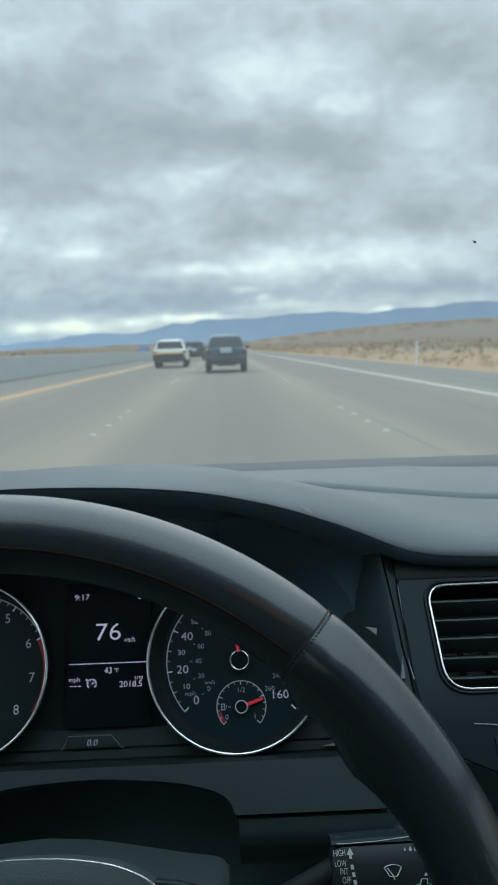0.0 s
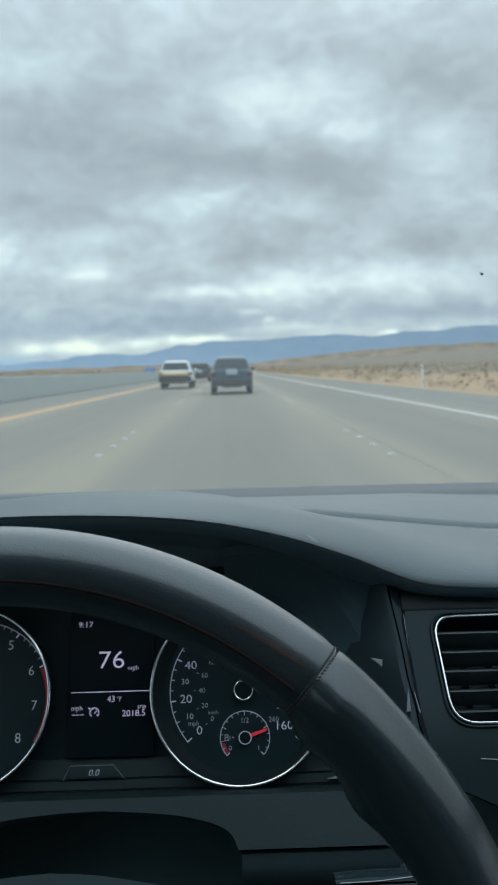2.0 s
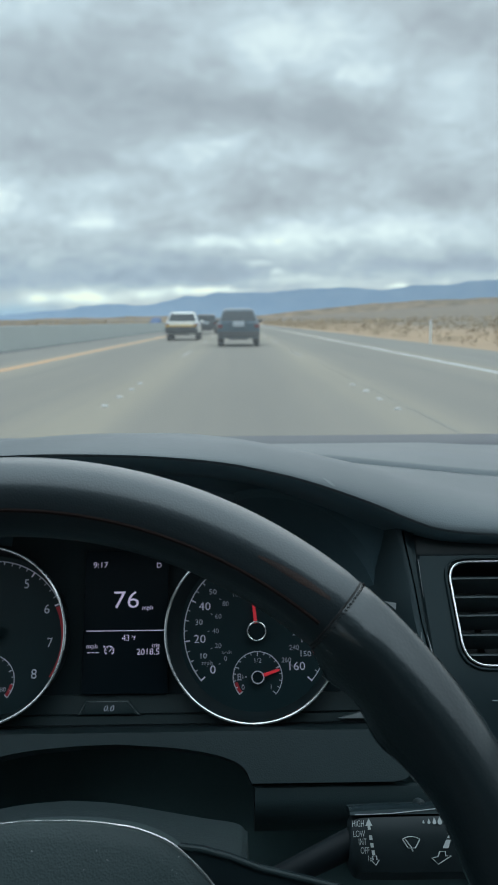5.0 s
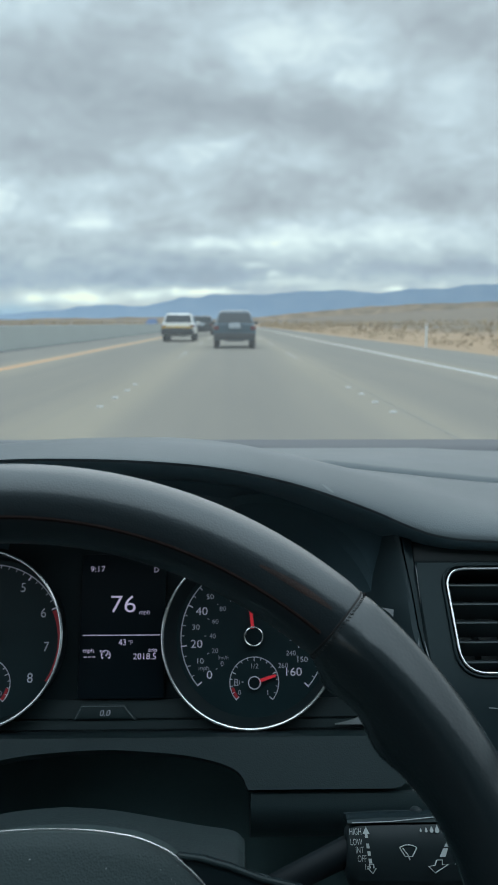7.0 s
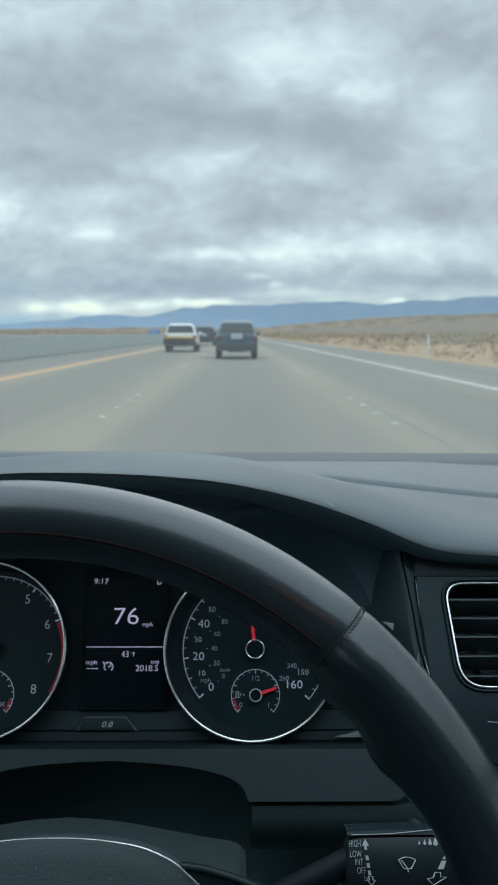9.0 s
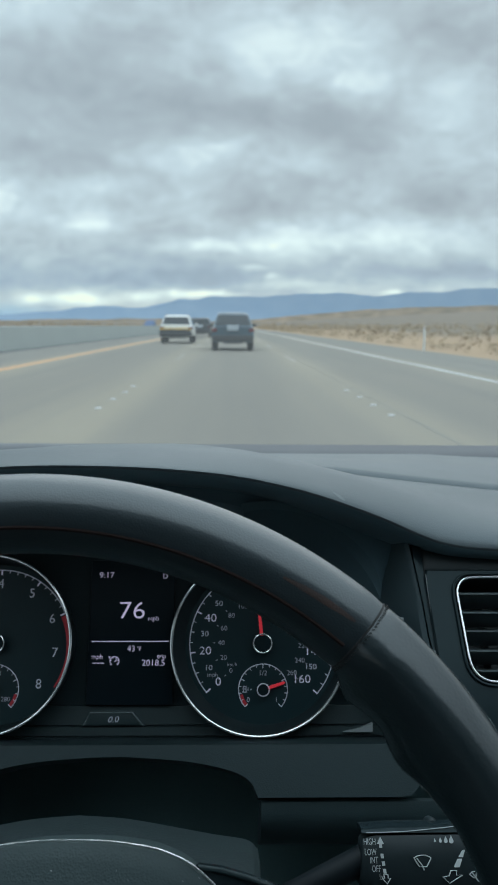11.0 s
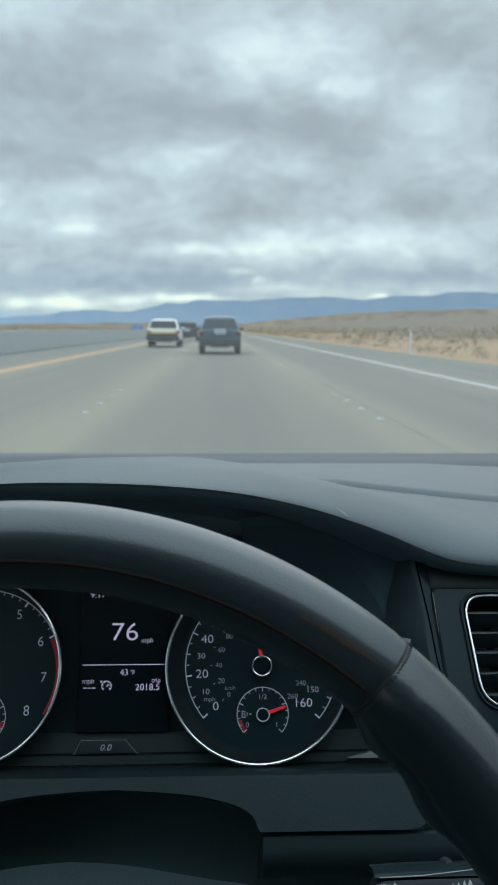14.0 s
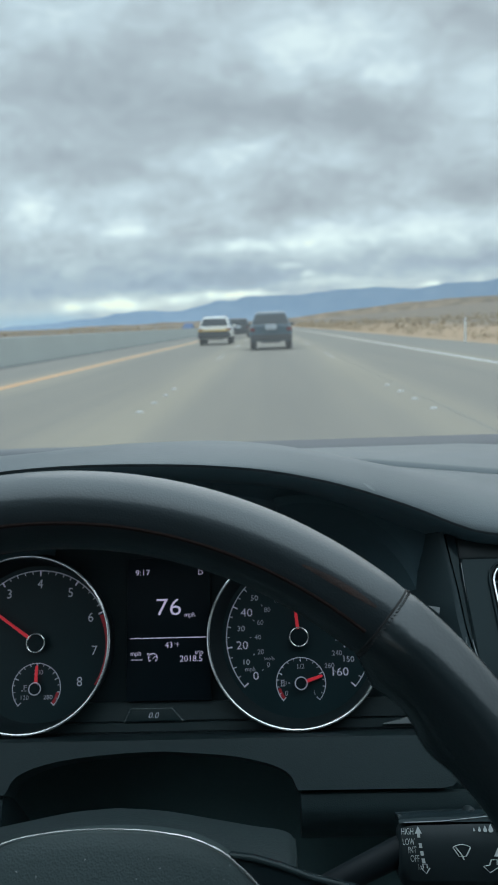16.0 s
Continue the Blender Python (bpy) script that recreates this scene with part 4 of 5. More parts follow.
loft(bm, [[Vector((0.083 * math.cos(t) * g, y, 0.955 - (y - 0.30) * 0.46 - 0.075 * g * abs(math.sin(t)) ** 0.8)) for t in [math.pi * k / 14 for k in range(15)]] for y, g in ((0.239, 0.96), (0.27, 1.0), (0.30, 1.0), (0.306, 0.9))], True, True)
part("lower_shell", bm, M_HARD, shroud)

# ---- wiper stalk ----
stalk = thing("wiper_stalk", pose(0.0028, 0.285, 1.008, 62, 0, 0), "black wiper stalk with white printed wiper settings", "wiper stalk")
bm = bm_new()
rings = []
for x, g in ((0.0346, 0.55), (0.0349, 0.72), (0.0358, 0.86), (0.0375, 0.95), (0.0405, 1.0), (0.06, 1.02), (0.09, 1.03), (0.112, 1.0), (0.116, 0.9)):
    h0, h1 = -0.0155 * g, 0.0098 * g
    rings.append([Vector((x + 0.0015 * (b / 0.02), b, c)) for b, c in ((h0, -0.010), (h0 - 0.001, -0.002), (h0 + 0.003, 0.0035 * g), (h0 + 0.008, 0.0050 * g), (0.0, 0.0055 * g), (h1 - 0.004, 0.0048 * g), (h1 - 0.0005, 0.0032 * g), (h1, -0.002), (h1, -0.010))])
loft(bm, rings, True, True)
part("head", bm, M_HARD, stalk)
bm = bm_new()
loft(bm, [[Vector((x, b, c)) for b, c in ((0.0105, 0.0005), (0.0105, 0.0034), (0.0122 + k, 0.0026), (0.0138 + k, -0.002), (0.0138 + k, -0.010), (0.0105, -0.010))] for x, k in ((0.0350, -0.0005), (0.05, 0.0002), (0.07, 0.0004), (0.10, 0.0004))], True, True)
part("top_cap", bm, M_GLOSS, stalk, "gloss black cap")
# highlight on the gloss cap, drawn as a thin pale tube
bm = bm_new()
tube(bm, [(0.0370, 0.0106, 0.0034), (0.045, 0.0107, 0.0036), (0.055, 0.0110, 0.0036), (0.068, 0.0120, 0.0033), (0.082, 0.0132, 0.0028), (0.10, 0.0138, 0.0025)], 0.00028, 6)
part("cap_glint", bm, M_GLINT_TRIM, stalk, "pale glint drawn along the cap edge")
bm = bm_new()
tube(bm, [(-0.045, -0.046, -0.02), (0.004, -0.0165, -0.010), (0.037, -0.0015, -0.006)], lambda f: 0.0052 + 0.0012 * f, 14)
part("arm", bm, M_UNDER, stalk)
SZ = 0.0058
SM = Matrix.Translation((0.0417 - 0.0430 * 1.12, 0.0013, 0)) @ Matrix.Diagonal((1.12, 0.67, 1, 1))
for words, x, y in (("HIGH", 0.0430, 0.0088), ("LOW", 0.0431, 0.0026), ("INT", 0.0436, -0.0022), ("OFF", 0.0445, -0.0073), ("1x", 0.0453, -0.0121)):
    text(stalk, words, x - 0.0008, y, SZ, 0.0057 if words != "1x" else 0.0050, M_PRINT, align="RIGHT", widen=0.36, m=SM)
bm = bm_new()
for i, (y0, y1) in enumerate(((0.0035, 0.0076), (-0.0010, 0.0018), (-0.0054, -0.0028), (-0.0100, -0.0072))):
    x = 0.0440 + 0.00035 * i
    if i == 0:
        prism(bm, [(x - 0.0014, 0.0076), (x + 0.0014, 0.0076), (x, 0.0120)], SZ - 0.0001, SZ + 0.0001)
        prism(bm, [(x - 0.0005, 0.0052), (x + 0.0007, 0.0052), (x + 0.0005, 0.0076), (x - 0.0005, 0.0076)], SZ - 0.0001, SZ + 0.0001)
    else:
        prism(bm, [(x - 0.0004, y0), (x + 0.0008, y0), (x + 0.0006, y1), (x - 0.0006, y1)], SZ - 0.0001, SZ + 0.0001)
part("setting_marks", bm, M_PRINT, stalk, smooth=False)


def outline_mark(pts, w=0.0003, closed=True):
    bm = bm_new()
    tube(bm, [(x, y, SZ) for x, y in pts], w, 4, closed)
    return bm


part("arrow_sign", outline_mark([(0.0447, -0.0105), (0.0463, -0.0105), (0.0464, -0.0128), (0.0473, -0.0128), (0.0459, -0.0160), (0.0441, -0.0128), (0.0449, -0.0128)]), M_PRINT, stalk, smooth=False)
part("wiper_sign", outline_mark([(0.0573, -0.0015)] + [(0.0605 + 0.0058 * math.cos(radians(a)), -0.0078 + 0.0085 * math.sin(radians(a))) for a in range(125, 54, -14)] + [(0.0637, -0.0018), (0.0620, -0.0062), (0.0591, -0.0062)]), M_PRINT, stalk, smooth=False)
part("wiper_arm_sign", outline_mark([(0.0582, -0.0010), (0.0603, -0.0055), (0.0609, -0.0082)], 0.0003, False), M_PRINT, stalk, smooth=False)
part("spray_arrow", outline_mark([(0.0738, -0.0085), (0.0715, -0.0085), (0.0707, -0.0116), (0.0682, -0.0122), (0.0706, -0.0160), (0.0760, -0.0112), (0.0736, -0.0112)]), M_PRINT, stalk, smooth=False)
bm = bm_new()
prism(bm, [(0.0728, -0.0066), (0.0751, -0.0066), (0.0764, -0.0016), (0.0745, -0.0016)], SZ - 0.0001, SZ + 0.0001)
prism(bm, [(0.0749, -0.0006), (0.0768, -0.0006), (0.0778, 0.0036), (0.0768, 0.0036)], SZ - 0.0001, SZ + 0.0001)
part("spray_bars", bm, M_PRINT, stalk, smooth=False)
for i in range(4):
    bm = bm_new()
    x, r = 0.0660 + 0.0022 * i, 0.00042 + 0.00017 * i
    prism(bm, [(x + r * math.cos(radians(a)), 0.0090 + 1.5 * r * math.sin(radians(a))) for a in range(150, 391, 30)] + [(x, 0.0090 + r * 4.0)], SZ - 0.0001, SZ + 0.0001)
    part("drop_sign", bm, M_PRINT, stalk, smooth=False)
part("rear_wiper_sign", outline_mark([(0.0788, -0.0108), (0.0800, -0.0094), (0.0818, -0.0090), (0.0812, -0.0128), (0.0804, -0.0128)]), M_PRINT, stalk, smooth=False)
part("rear_wiper_sign", outline_mark([(0.0800, -0.0100), (0.0822, -0.0150)], 0.0003, False), M_PRINT, stalk, smooth=False)
bm = bm_new()
loft(bm, [[Vector((0.0690 + r * math.cos(t), 0.0138 + r * 0.8 * math.sin(t), z)) for t in [2 * math.pi * k / 16 for k in range(16)]] for r, z in ((0.0026, -0.010), (0.0026, -0.0062), (0.0020, -0.0052), (0.0018, -0.0034), (0.0012, -0.0028))], True, True)
part("pin", bm, M_HARD, stalk, "small black pin behind the stalk")

for o in stalk.children:
    if o.name.split(".")[0] in ("setting_marks", "arrow_sign", "wiper_sign", "wiper_arm_sign", "spray_arrow", "spray_bars", "drop_sign", "rear_wiper_sign"):
        o.data.transform(SM)

# ---- the shell of the car round the camera ----
cabin = thing("car_cabin", Matrix.Identity(4), "blue-grey car with a grey cabin and pale headlining", "car", kind="structure")
L, R, C = -0.50, 1.06, 0.28


def slab(name, x0, x1, y0, y1, z0, z1, mat, bevel=0.01):
    bm = bm_new()
    box(bm, x0, x1, y0, y1, z0, z1, bevel)
    return part(name, bm, mat, cabin)


HEAD_Y, HEAD_Z = -0.03, 1.455        # front edge of the roof, over the top of the windscreen
slab("roof_lining", L + 0.08, R - 0.08, -1.9, HEAD_Y, 1.445, 1.485, M_LINING)
# unseen partition added behind the camera to cut and bounce the rear light
M_BLOCK_WALL = material("block_wall_grey", (0.20, 0.235, 0.255), 0.9, grain=0.3, grain_scale=600, blotch=0.3, blotch_scale=20)
slab("rear_wall", L, R, -0.60, -0.55, 0.32, 1.44, M_BLOCK_WALL)
slab("cabin_floor", L, R, -1.9, 1.0, 0.28, 0.32, M_TRIM)
slab("tailgate_panel", L, R, -1.74, -1.70, 0.30, 0.95, M_TRIM)
slab("tailgate_header", L, R, -1.74, -1.70, 1.40, 1.46, M_TRIM)
for x0, x1 in ((L - 0.05, L), (R, R + 0.05)):
    slab("door_panel", x0, x1, -1.9, 1.0, 0.30, 0.97, M_TRIM)
    slab("rear_quarter", x0, x1, -1.9, -1.45, 0.97, 1.46, M_TRIM)
    slab("centre_pillar", x0, x1, -0.35, -0.22, 0.97, 1.46, M_TRIM)
    slab("roof_rail", x0 + (0.06 if x0 < 0 else -0.06), x1 + (0.06 if x0 < 0 else -0.06), -1.9, HEAD_Y, 1.40, 1.46, M_TRIM)
for x, dx in ((L, 0.08), (R, -0.08)):
    bm = bm_new()
    tube(bm, [(x, 0.93, 1.04), (x + dx * 0.5, 0.46, 1.26), (x + dx, HEAD_Y - 0.02, 1.45)], 0.035, 10)
    part("windscreen_pillar", bm, M_TRIM, cabin)
slab("bulkhead", L, R, 0.80, 0.84, 0.30, 0.95, M_TRIM)
bm = bm_new()
for_glass = lambda f, u: Vector((L + 0.02 + 0.08 * f + (R - L - 0.04 - 0.16 * f) * u, 0.93 + (HEAD_Y - 0.93) * f + 0.09 * math.sin(math.pi * u) * (1 - f * 0.5), 1.06 + (HEAD_Z - 1.06) * f))
loft(bm, [[for_glass(k / 8, i / 16) for i in range(17)] for k in range(9)], closed=False)
screen = part("windscreen", bm, M_GLASS, cabin, "clear raked windscreen glass")
screen.visible_shadow = False
bm = bm_new()
tube(bm, [(0.0679, 0.3370, 1.3249), (0.0680, 0.3354, 1.3257), (0.0681, 0.3338, 1.3265)], lambda f: 0.00004 + 0.00006 * f * (1.2 - f), 6)
part("dirt_speck", bm, M_STREAK, screen, "dark streak of dried dirt")
bm = bm_new()
bmesh.ops.create_icosphere(bm, subdivisions=2, radius=0.0007, matrix=pose(0.1412, 0.4098, 1.2982) @ Matrix.Diagonal((1.3, 0.5, 0.9, 1)))
bmesh.ops.create_icosphere(bm, subdivisions=1, radius=0.0004, matrix=pose(0.1402, 0.4098, 1.2990))
part("dirt_speck", bm, M_SPECK, screen, "dark spot of dried dirt")

# outer skin and road wheels of the car
bm = bm_new()
loft(bm, [[Vector((C + (R - L - 0.10) * 0.5 * q, y, 1.532 - 0.05 * q * q + dz)) for q in [k / 8 - 1 for k in range(17)]] for y, dz in ((HEAD_Y - 0.03, -0.006), (-0.25, 0.012), (-0.8, 0.02), (-1.6, 0.005), (-1.92, -0.03))], closed=False)
part("roof_skin", bm, M_HOOD, cabin, "blue-grey painted roof")
for x0, x1 in ((L - 0.062, L - 0.052), (R + 0.052, R + 0.062)):
    slab("door_skin", x0, x1, -1.92, 0.96, 0.36, 0.965, M_HOOD, 0.003)
    slab("front_wing", x0, x1, 0.965, 1.80, 0.50, 0.86, M_HOOD, 0.003)
slab("front_bumper", L, R, 1.86, 1.96, 0.36, 0.70, M_HOOD, 0.03)
for x in (L + 0.02, R - 0.02):
    for y in (-1.25, 1.38):
        bm = bm_new()
        prof = [(0.19, -0.10), (0.29, -0.10), (0.31, -0.07), (0.316, 0.0), (0.31, 0.07), (0.29, 0.10), (0.19, 0.10)]
        loft(bm, [[Vector((x + q, y + r * math.cos(t), G + 0.316 + r * math.sin(t))) for t in [2 * math.pi * i / 28 for i in range(28)]] for r, q in prof], True, True)
        part("road_wheel", bm, M_DEEP, cabin, "black tyre")

hood = thing("car_bonnet", Matrix.Identity(4), "blue-grey painted car bonnet beyond the windscreen", "car bonnet")
bm = bm_new()
rings = []
for y, z in ((0.98, 1.000), (1.10, 1.004), (1.25, 1.002), (1.40, 0.994), (1.55, 0.975), (1.70, 0.940), (1.85, 0.90), (1.92, 0.82), (1.94, 0.60)):
    rings.append([Vector((C + (R - L) * 0.5 * s, y - 0.10 * s * s, z - 0.0015 - 0.035 * max(0.0, abs(s) - 0.35) ** 2 * 2.2)) for s in [k / 14 - 1 for k in range(29)]])
loft(bm, rings, closed=False)
part("bonnet_skin", bm, M_HOOD, hood)

# ---- outside: ground, road, barrier, distance ----
def ground_mat(name, build):
    m = bpy.data.materials.new(name)
    m.use_nodes = True
    k = Net(m.node_tree)
    b = k.add("ShaderNodeBsdfPrincipled")
    place = k.add("ShaderNodeTexCoord").outputs["Object"]
    col, rough, height = build(k, place)
    k.put(b.inputs["Base Color"], col)
    b.inputs["Roughness"].default_value = rough
    b.inputs["Specular IOR Level"].default_value = 0.25
    if height is not None:
        bump = k.add("ShaderNodeBump")
        bump.inputs["Distance"].default_value = 0.02
        bump.inputs["Strength"].default_value = 0.5
        k.put(bump.inputs["Height"], height)
        k.put(b.inputs["Normal"], bump.outputs[0])
    k.put(k.add("ShaderNodeOutputMaterial").inputs[0], b.outputs[0])
    return m


def stretched(k, place, sx, sy):
    n = k.add("ShaderNodeMapping")
    k.put(n.inputs[0], place)
    n.inputs["Scale"].default_value = (sx, sy, 1)
    return n.outputs[0]


def concrete(k, place):
    """Worn concrete lanes: paler between the wheel tracks, long streaks, fine aggregate."""
    sepx = k.add("ShaderNodeSeparateXYZ")
    k.put(sepx.inputs[0], place)
    lane = k.math("FRACT", k.math("DIVIDE", k.math("ADD", sepx.outputs[0], 1.76 + 3.66 * 20), 3.66))
    track = k.math("COSINE", k.math("MULTIPLY", lane, 4 * math.pi))
    streak = k.noise(stretched(k, place, 1.6, 0.02), 1.0, 5.0, 0.6)
    patch = k.noise(stretched(k, place, 0.25, 0.05), 1.0, 4.0, 0.6)
    fine = k.noise(place, 22.0, 3.0, 0.7)
    seam = k.math("COSINE", k.math("MULTIPLY", lane, 2 * math.pi))
    f = k.math("ADD", k.math("ADD", k.math("MULTIPLY", track, 0.05), k.math("MULTIPLY", seam, 0.17)), k.math("ADD", k.math("MULTIPLY", streak, 0.65), k.math("MULTIPLY", patch, 0.55)))
    f = k.math("ADD", f, k.math("MULTIPLY", k.math("SUBTRACT", fine, 0.5), 0.3))
    col = k.ramp(f, (0.30, (0.147, 0.136, 0.115)), (0.60, (0.184, 0.166, 0.134)), (0.95, (0.251, 0.220, 0.162)))
    return col, 0.85, fine


def shoulder(k, place):
    a = k.noise(stretched(k, place, 0.8, 0.03), 1.0, 5.0, 0.6)
    fine = k.noise(place, 30.0, 3.0, 0.7)
    col = k.ramp(k.math("ADD", a, k.math("MULTIPLY", k.math("SUBTRACT", fine, 0.5), 0.3)), (0.3, (0.148, 0.139, 0.121)), (0.7, (0.195, 0.181, 0.153)))
    return col, 0.9, fine


def desert(k, place):
    big = k.noise(place, 0.02, 5.0, 0.6, 0.5)
    mid = k.noise(place, 0.22, 5.0, 0.65)
    fine = k.noise(place, 3.0, 4.0, 0.7)
    sepx = k.add("ShaderNodeSeparateXYZ")
    k.put(sepx.inputs[0], place)
    sand = k.mix(k.ramp(mid, (0.35, 0.0), (0.7, 1.0)), (0.375, 0.252, 0.140), (0.285, 0.190, 0.105))
    scrub = k.mix(k.ramp(mid, (0.4, 0.0), (0.62, 1.0)), (0.188, 0.140, 0.095), (0.122, 0.098, 0.068))
    away = k.math("ADD", k.math("MULTIPLY", k.math("ABSOLUTE", sepx.outputs[0]), 0.031), k.math("MULTIPLY", k.math("SUBTRACT", big, 0.5), 1.1))
    col = k.mix(k.ramp(away, (0.45, 0.0), (0.8, 1.0)), sand, scrub)
    col = k.mix(k.math("MULTIPLY", k.ramp(fine, (0.5, 0.0), (0.7, 1.0)), 0.35), col, (0.14, 0.115, 0.08))
    return col, 0.95, fine


M_ROAD = ground_mat("worn_concrete_road", concrete)
M_SHOULDER = ground_mat("grey_shoulder_asphalt", shoulder)
M_DESERT = ground_mat("sandy_desert_soil", desert)
M_WHITE = material("white_road_paint", (0.44, 0.46, 0.45), 0.7, blotch=0.5, blotch_scale=1.2, tint=(0.42, 0.43, 0.41))
M_YELLOW = material("yellow_road_paint", (0.50, 0.245, 0.080), 0.7, blotch=0.4, blotch_scale=1.2, tint=(0.40, 0.30, 0.15))
M_MARKER = material("white_ceramic_marker", (0.44, 0.45, 0.43), 0.35, blotch=0.3, blotch_scale=20, per_object=0.4)
M_BARRIER = material("grey_concrete_barrier", (0.325, 0.350, 0.325), 0.9, blotch=0.5, blotch_scale=0.35, tint=(0.235, 0.255, 0.240), grain=0.3, grain_scale=60, bump_dist=0.004)
M_DARKSTRIP = material("dark_foot_strip", (0.085, 0.092, 0.088), 0.95, blotch=0.5, blotch_scale=0.6)
M_JOINT = material("dark_joint_sealer", (0.17, 0.165, 0.15), 0.8, blotch=0.4, blotch_scale=1.0)

LEFT_LINE, RIGHT_LINE, YELLOW_X, EDGE_X = -1.72, 1.94, -5.40, 5.30


def land(x, y):
    """Height of the open land: flat by the road, a low bank, then a slow rise to hills."""
    h = 0.0
    if x > 9.5:
        d = x - 9.5
        s = min(1.0, d / 9.0)
        h += (0.42 + 0.20 * noise.noise((x * 0.05, y * 0.02, 3.0))) * s * s * (3 - 2 * s)
        h += 0.30 * min(1.0, d / 6) * (noise.noise((x * 0.09, y * 0.045, 0.0)) + 0.5 * noise.noise((x * 0.3, y * 0.13, 5.0)))
        far = max(0.0, x - 26)
        h += 0.0165 * far + 0.00012 * far * far * min(1.0, 300 / (far + 1))
        h += 6.0 * min(1.0, far / 300) * noise.noise((x * 0.004, y * 0.003, 9.0))
    elif x < -12:
        d = -12 - x
        h += 0.002 * d + 1.2 * min(1.0, d / 250) * (0.4 + noise.noise((x * 0.005, y * 0.003, 2.0)))
    if y > 500:
        h += (y - 500) * 0.004 * (1 if abs(x) > 60 else 0)
    return h


ys = [-40, -20] + [4 * i for i in range(0, 40)] + [165 + 14 * i for i in range(0, 22)] + [480, 520, 580, 660, 760, 900, 1080, 1300, 1600, 2000, 2600, 3300, 4200]
half_xs = [9.5, 10.5, 11.5, 12.5, 13.5, 14.5, 16, 17.5, 19, 21, 23, 25, 28, 32, 36, 41, 47, 54, 62, 72, 84, 100, 120, 145, 175, 210, 260, 320, 400, 500, 640, 820, 1050, 1400, 1900, 2600]
xs = [-v for v in half_xs[::-1]] + [-3.0, 3.0] + half_xs
bm = bm_new()
loft(bm, [[Vector((x, y, G - 0.012 + land(x, y))) for x in xs] for y in ys], closed=False)
tagged(part("ground", bm, M_DESERT), "dry sandy desert ground with low scrub, rising to hills", "ground", kind="stuff")
bpy.data.objects["ground"]["kind"] = "structure"

highway = thing("road", pose(0, 0, G), "worn grey concrete highway with pale lane streaks", "road", kind="structure")


def strip(name, x0, x1, y0, y1, z0, z1, mat, label="", parent=highway, n=1, bevel=0.0):
    bm = bm_new()
    box(bm, x0, x1, y0, y1, z0, z1, bevel)
    return part(name, bm, mat, parent, label, smooth=False)


strip("carriageway", -6.2, 5.9, -40, 4000, -0.10, 0.0, M_ROAD, "worn concrete lanes")
strip("shoulder", 5.9, 8.9, -40, 4000, -0.10, -0.004, M_SHOULDER, "grey asphalt shoulder")
strip("shoulder", -8.30, -6.2, -40, 4000, -0.10, -0.004, M_SHOULDER, "grey asphalt shoulder")
strip("edge_line", EDGE_X - 0.075, EDGE_X + 0.075, -40, 3000, 0.0, 0.004, M_WHITE, "white painted edge line")
strip("median_line", YELLOW_X - 0.14, YELLOW_X + 0.14, -40, 3000, 0.0, 0.004, M_YELLOW, "faded yellow painted line")
# dark strip along the foot of the barrier
strip("gutter", -8.92, -8.30, -40, 3000, -0.08, 0.0, M_DARKSTRIP, "dark strip along the barrier")
strip("lane_joint", RIGHT_LINE + 0.17 - 0.008, RIGHT_LINE + 0.17 + 0.008, -40, 400, -0.002, 0.003, M_JOINT, "dark sealed joint between lanes")

# round ceramic lane markers, four to a group
bm = bm_new()
prof = [(0.051, 0.0), (0.050, 0.006), (0.042, 0.014), (0.028, 0.019), (0.002, 0.021)]
loft(bm, [[Vector((r * math.cos(t), r * math.sin(t), z)) for t in [2 * math.pi * k / 14 for k in range(14)]] for r, z in prof], True, True)
first = part("lane_marker", bm, M_MARKER)
first.location = (RIGHT_LINE, 9.2, G)
tagged(first, "round white ceramic lane marker on the concrete", "road marker", "lane markers")
for g in range(11):
    for side, off in ((LEFT_LINE, 0.6), (RIGHT_LINE, 0.0)):
        for j in range(4):
            if g == 0 and j == 0 and side == RIGHT_LINE:
                continue
            copy_thing(first, pose(side + 0.01 * ((j * 7) % 3 - 1), 9.2 + off + 14.63 * g + 1.2 * j, G))

# concrete median barrier in cast lengths
bm = bm_new()
prof = [(-0.28, 0.0), (-0.275, 0.06), (-0.12, 0.93), (-0.10, 0.95), (0.10, 0.95), (0.12, 0.93), (0.275, 0.06), (0.28, 0.0)]
loft(bm, [[Vector((x, y, z)) for x, z in prof] for y in (0.006, 6.07)], True, True)
block = part("barrier_block", bm, M_BARRIER, smooth=False)
block.location = (-9.20, -8, G - 0.004)
tagged(block, "grey concrete median barrier section", "barrier", "median barrier")
for i in range(1, 72):
    copy_thing(block, pose(-9.20, -8 + 6.08 * i, G - 0.004))
bm = bm_new()
loft(bm, [[Vector((x, y, z)) for x, z in prof] for y in (0, 2500)], True, True)
rest = part("barrier_run", bm, M_BARRIER, smooth=False)
rest.location = (-9.20, -8 + 6.08 * 72, G - 0.004)
tagged(rest, "grey concrete median barrier running to the distance", "barrier", kind="structure")
strip("far_carriageway", -24, -9.51, -40, 4000, -0.10, -0.006, M_SHOULDER, "grey carriageway beyond the barrier")


